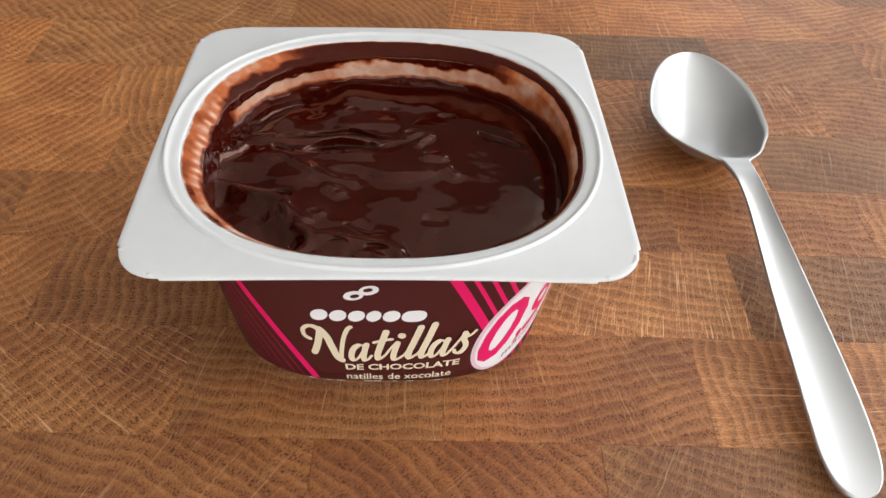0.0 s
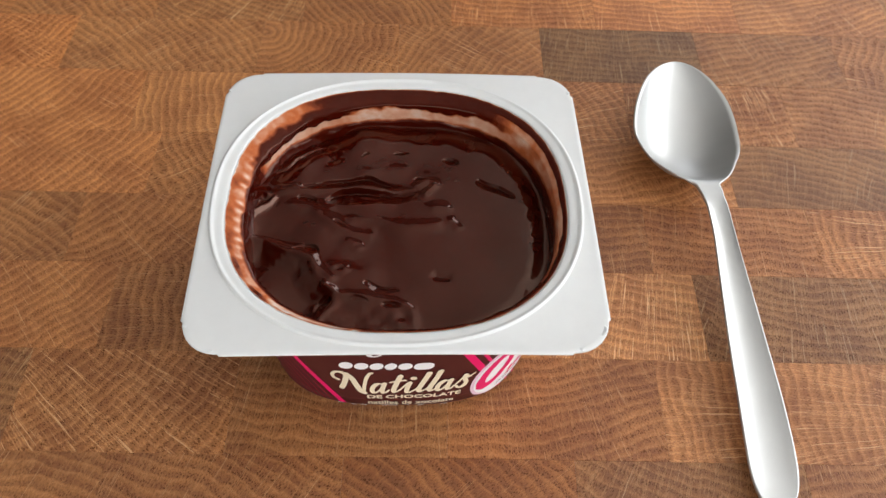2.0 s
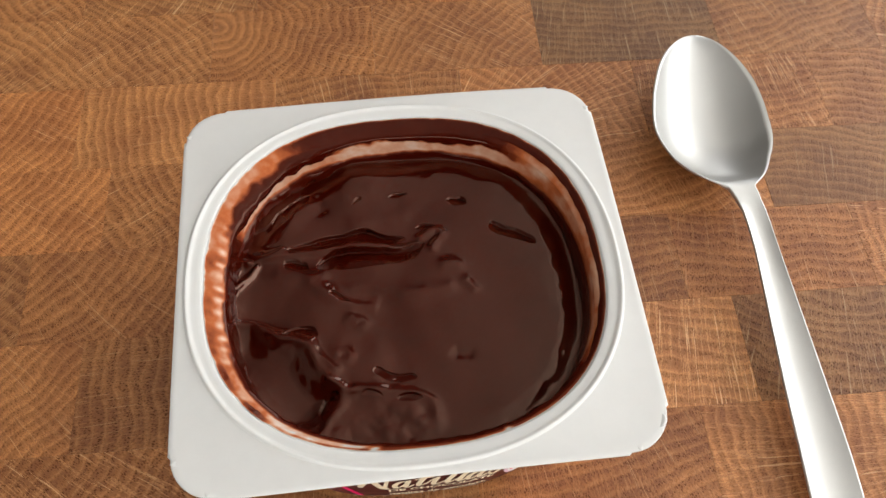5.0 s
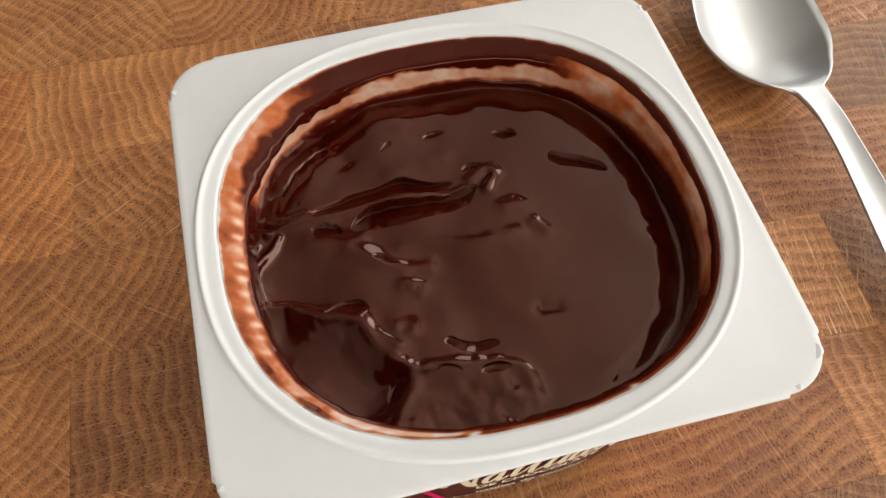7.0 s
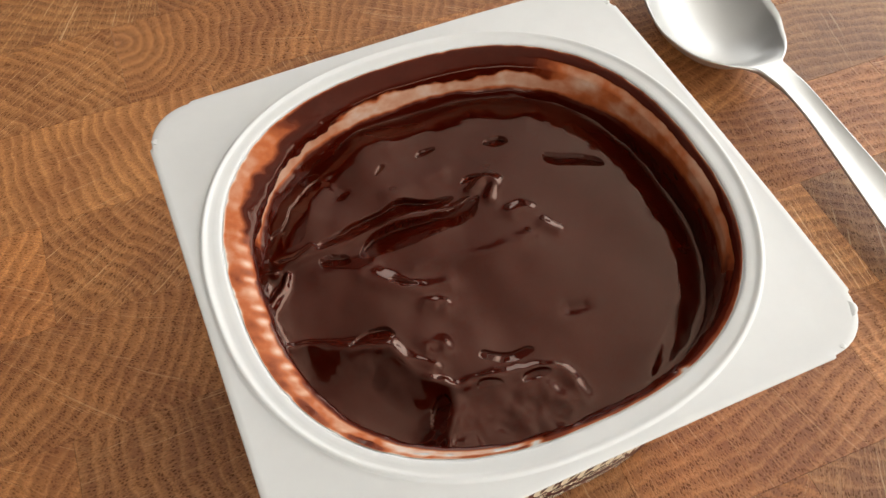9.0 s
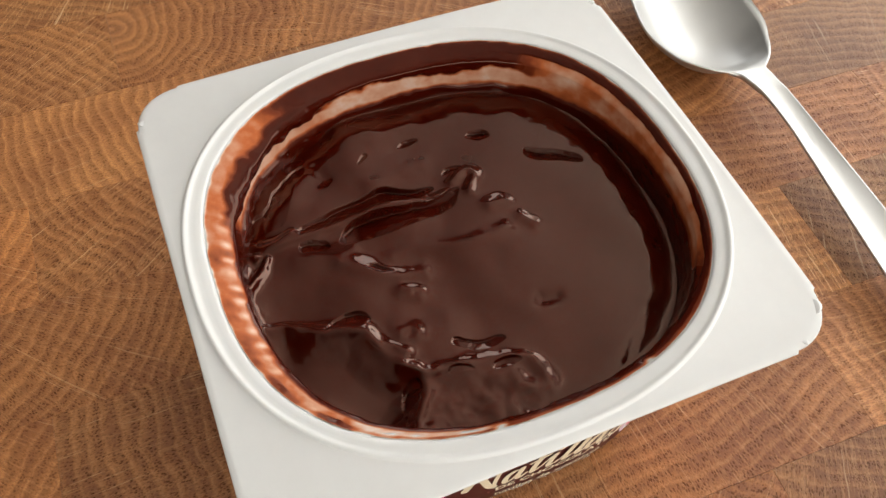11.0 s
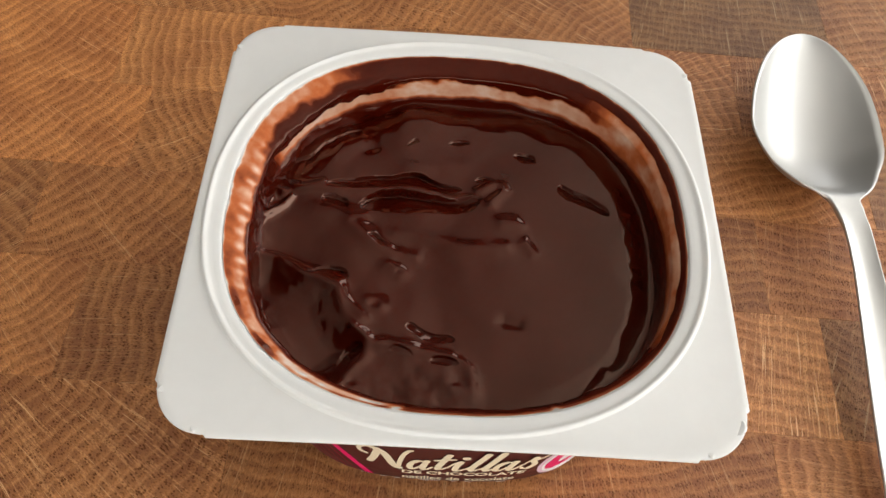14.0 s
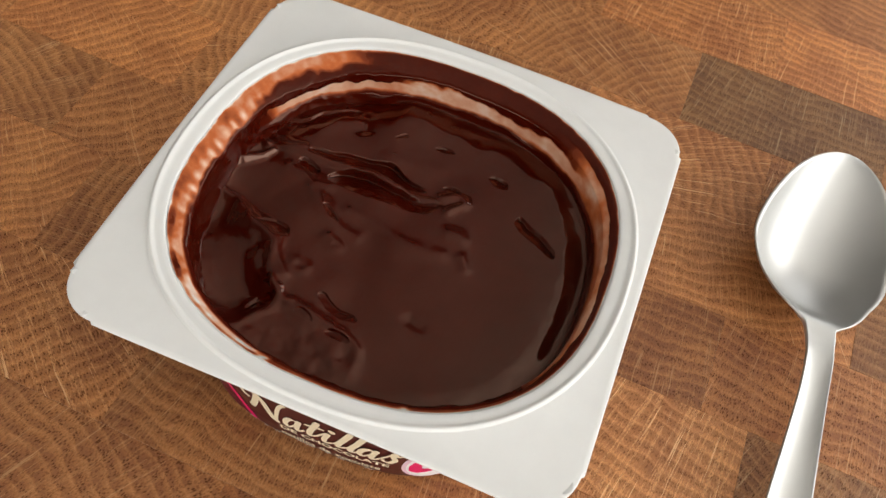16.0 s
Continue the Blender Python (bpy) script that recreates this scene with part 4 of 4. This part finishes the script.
        film.append(f)
    me = sheet("smear", rows)
    values = np.concatenate(film)
    attr = me.attributes.new("film", "FLOAT", "POINT")
    attr.data.foreach_set("value", np.clip(values, 0, 1).astype(np.float32))
    bm = bmesh.new()
    bm.from_mesh(me)
    layer = bm.verts.layers.float["film"]
    bmesh.ops.delete(bm, geom=[f for f in bm.faces if sum(v[layer] for v in f.verts) < 0.04], context="FACES")
    part("smear", bm, FILM, custard, "thin orange-brown chocolate film on the cup wall")


# ---- the spoon ----
def build_spoon():
    spoon = thing("teaspoon", "satin stainless steel teaspoon lying on the wooden worktop", "spoon")
    # stations from the tip to the tail: x, y, z of the middle of the edge line, half width, hollow, roll
    stations = []
    tip, neck, wide = 7.50, 2.68, 1.575
    for i in range(23):
        u = (1 - math.cos(math.pi * (i / 22) * 0.92)) / (1 - math.cos(math.pi * 0.92))
        u = 0.0008 + 0.985 * u
        full = 0.60
        w = wide * (1 - (1 - u / full) ** 2.1) ** 0.52 if u < full else wide * max(0.0, 1 - ((u - full) / (1 - full)) ** 1.85) ** 0.65
        w = max(w, 0.36 * soft(np.array(u), 0.8, 1.0))
        y = tip + (neck - tip) * u
        stations.append((np.interp(u, (0, 0.3, 0.6, 0.82, 1.0), (8.42, 8.32, 8.14, 8.14, 8.39)), y, 1.06 - 0.27 * u, w, 0.80 * (w / wide) ** 1.5 * (1 - 0.9 * soft(np.array(u), 0.86, 1.0)), 7 - 5 * u ** 3))
    stations += [
        (8.42, 2.50, 0.79, 0.32, 0.012, 1), (8.43, 2.34, 0.80, 0.30, 0.012, 1), (8.45, 2.0, 0.82, 0.29, 0.04, 0), (8.44, 1.2, 0.80, 0.295, 0.07, 0), (8.41, 0.4, 0.76, 0.33, 0.08, 0),
        (8.36, -0.8, 0.69, 0.40, 0.08, 0), (8.31, -2.2, 0.60, 0.475, 0.095, 0), (8.28, -3.6, 0.49, 0.535, 0.10, 0), (8.24, -4.6, 0.41, 0.56, 0.09, 0), (8.20, -5.3, 0.35, 0.545, 0.07, 0), (8.17, -5.75, 0.32, 0.455, 0.03, 0),
        (8.15, -6.0, 0.31, 0.30, 0.01, 0), (8.14, -6.10, 0.305, 0.14, 0.0, 0), (8.14, -6.13, 0.305, 0.02, 0.0, 0),
    ]
    table = np.array(stations)
    run = np.concatenate([[0], np.cumsum(np.hypot(np.diff(table[:, 0]), np.diff(table[:, 1])) + np.abs(np.diff(table[:, 3])) * 0.6)])
    dense = np.linspace(0, run[-1], 220)

    def smooth_line(col):
        """Catmull-Rom through the stations."""
        out = []
        for s in dense:
            i = min(max(int(np.searchsorted(run, s)) - 1, 0), len(run) - 2)
            h = run[i + 1] - run[i]
            u = (s - run[i]) / h
            m0 = (table[i + 1, col] - table[max(i - 1, 0), col]) / (run[i + 1] - run[max(i - 1, 0)]) * h
            m1 = (table[min(i + 2, len(run) - 1), col] - table[i, col]) / (run[min(i + 2, len(run) - 1)] - run[i]) * h
            p0, p1 = table[i, col], table[i + 1, col]
            out.append((2 * u**3 - 3 * u**2 + 1) * p0 + (u**3 - 2 * u**2 + u) * m0 + (-2 * u**3 + 3 * u**2) * p1 + (u**3 - u**2) * m1)
        return np.array(out)

    cx, cy, cz, hw, hollow, roll = (smooth_line(c) for c in range(6))
    hw, hollow = np.maximum(hw, 0.012), np.maximum(hollow, 0.0)
    across, th = 26, 0.10
    rows = []
    for i in range(len(dense)):
        ring = []
        bowl = hollow[i] > 0.06
        bow = 2.3 if cy[i] > 2.6 else 2.0
        thick = th if bowl else th + 0.08 * soft(np.array(0.06 - hollow[i]), 0.0, 0.05)
        edge = min(0.05, hw[i] * 0.4)
        c, s = math.cos(radians(roll[i])), math.sin(radians(roll[i]))
        outline = []
        for j in range(across + 1):
            v = -1 + 2 * j / across
            outline.append((v * (hw[i] - edge * 0.35), -hollow[i] * (1 - abs(v) ** bow)))
        outline.append((hw[i], -thick * 0.45))
        for j in range(across, -1, -1):
            v = -1 + 2 * j / across
            outline.append((v * (hw[i] - edge * 0.5), -hollow[i] * (1 - abs(v) ** bow) - thick * (0.75 + 0.25 * (1 - v * v))))
        outline.append((-hw[i], -thick * 0.45))
        for dx, dz in outline:
            ring.append(((cx[i] + dx * c + dz * s) * CM, cy[i] * CM, (cz[i] - dx * s + dz * c) * CM))
        rows.append(ring)
    low = min(p[2] for ring in rows for p in ring)
    rows = [[(x, y, z - low) for x, y, z in ring] for ring in rows]
    split = int(np.argmin(np.abs(cy - 2.6)))
    part("bowl", sheet("bowl", rows[: split + 1]), STEEL, spoon)
    part("handle", sheet("handle", rows[split:]), STEEL, spoon)
    return spoon


cup, band = build_cup()
print_band(band)
build_custard()
build_spoon()
lay_blocks()
lay_far_blocks()
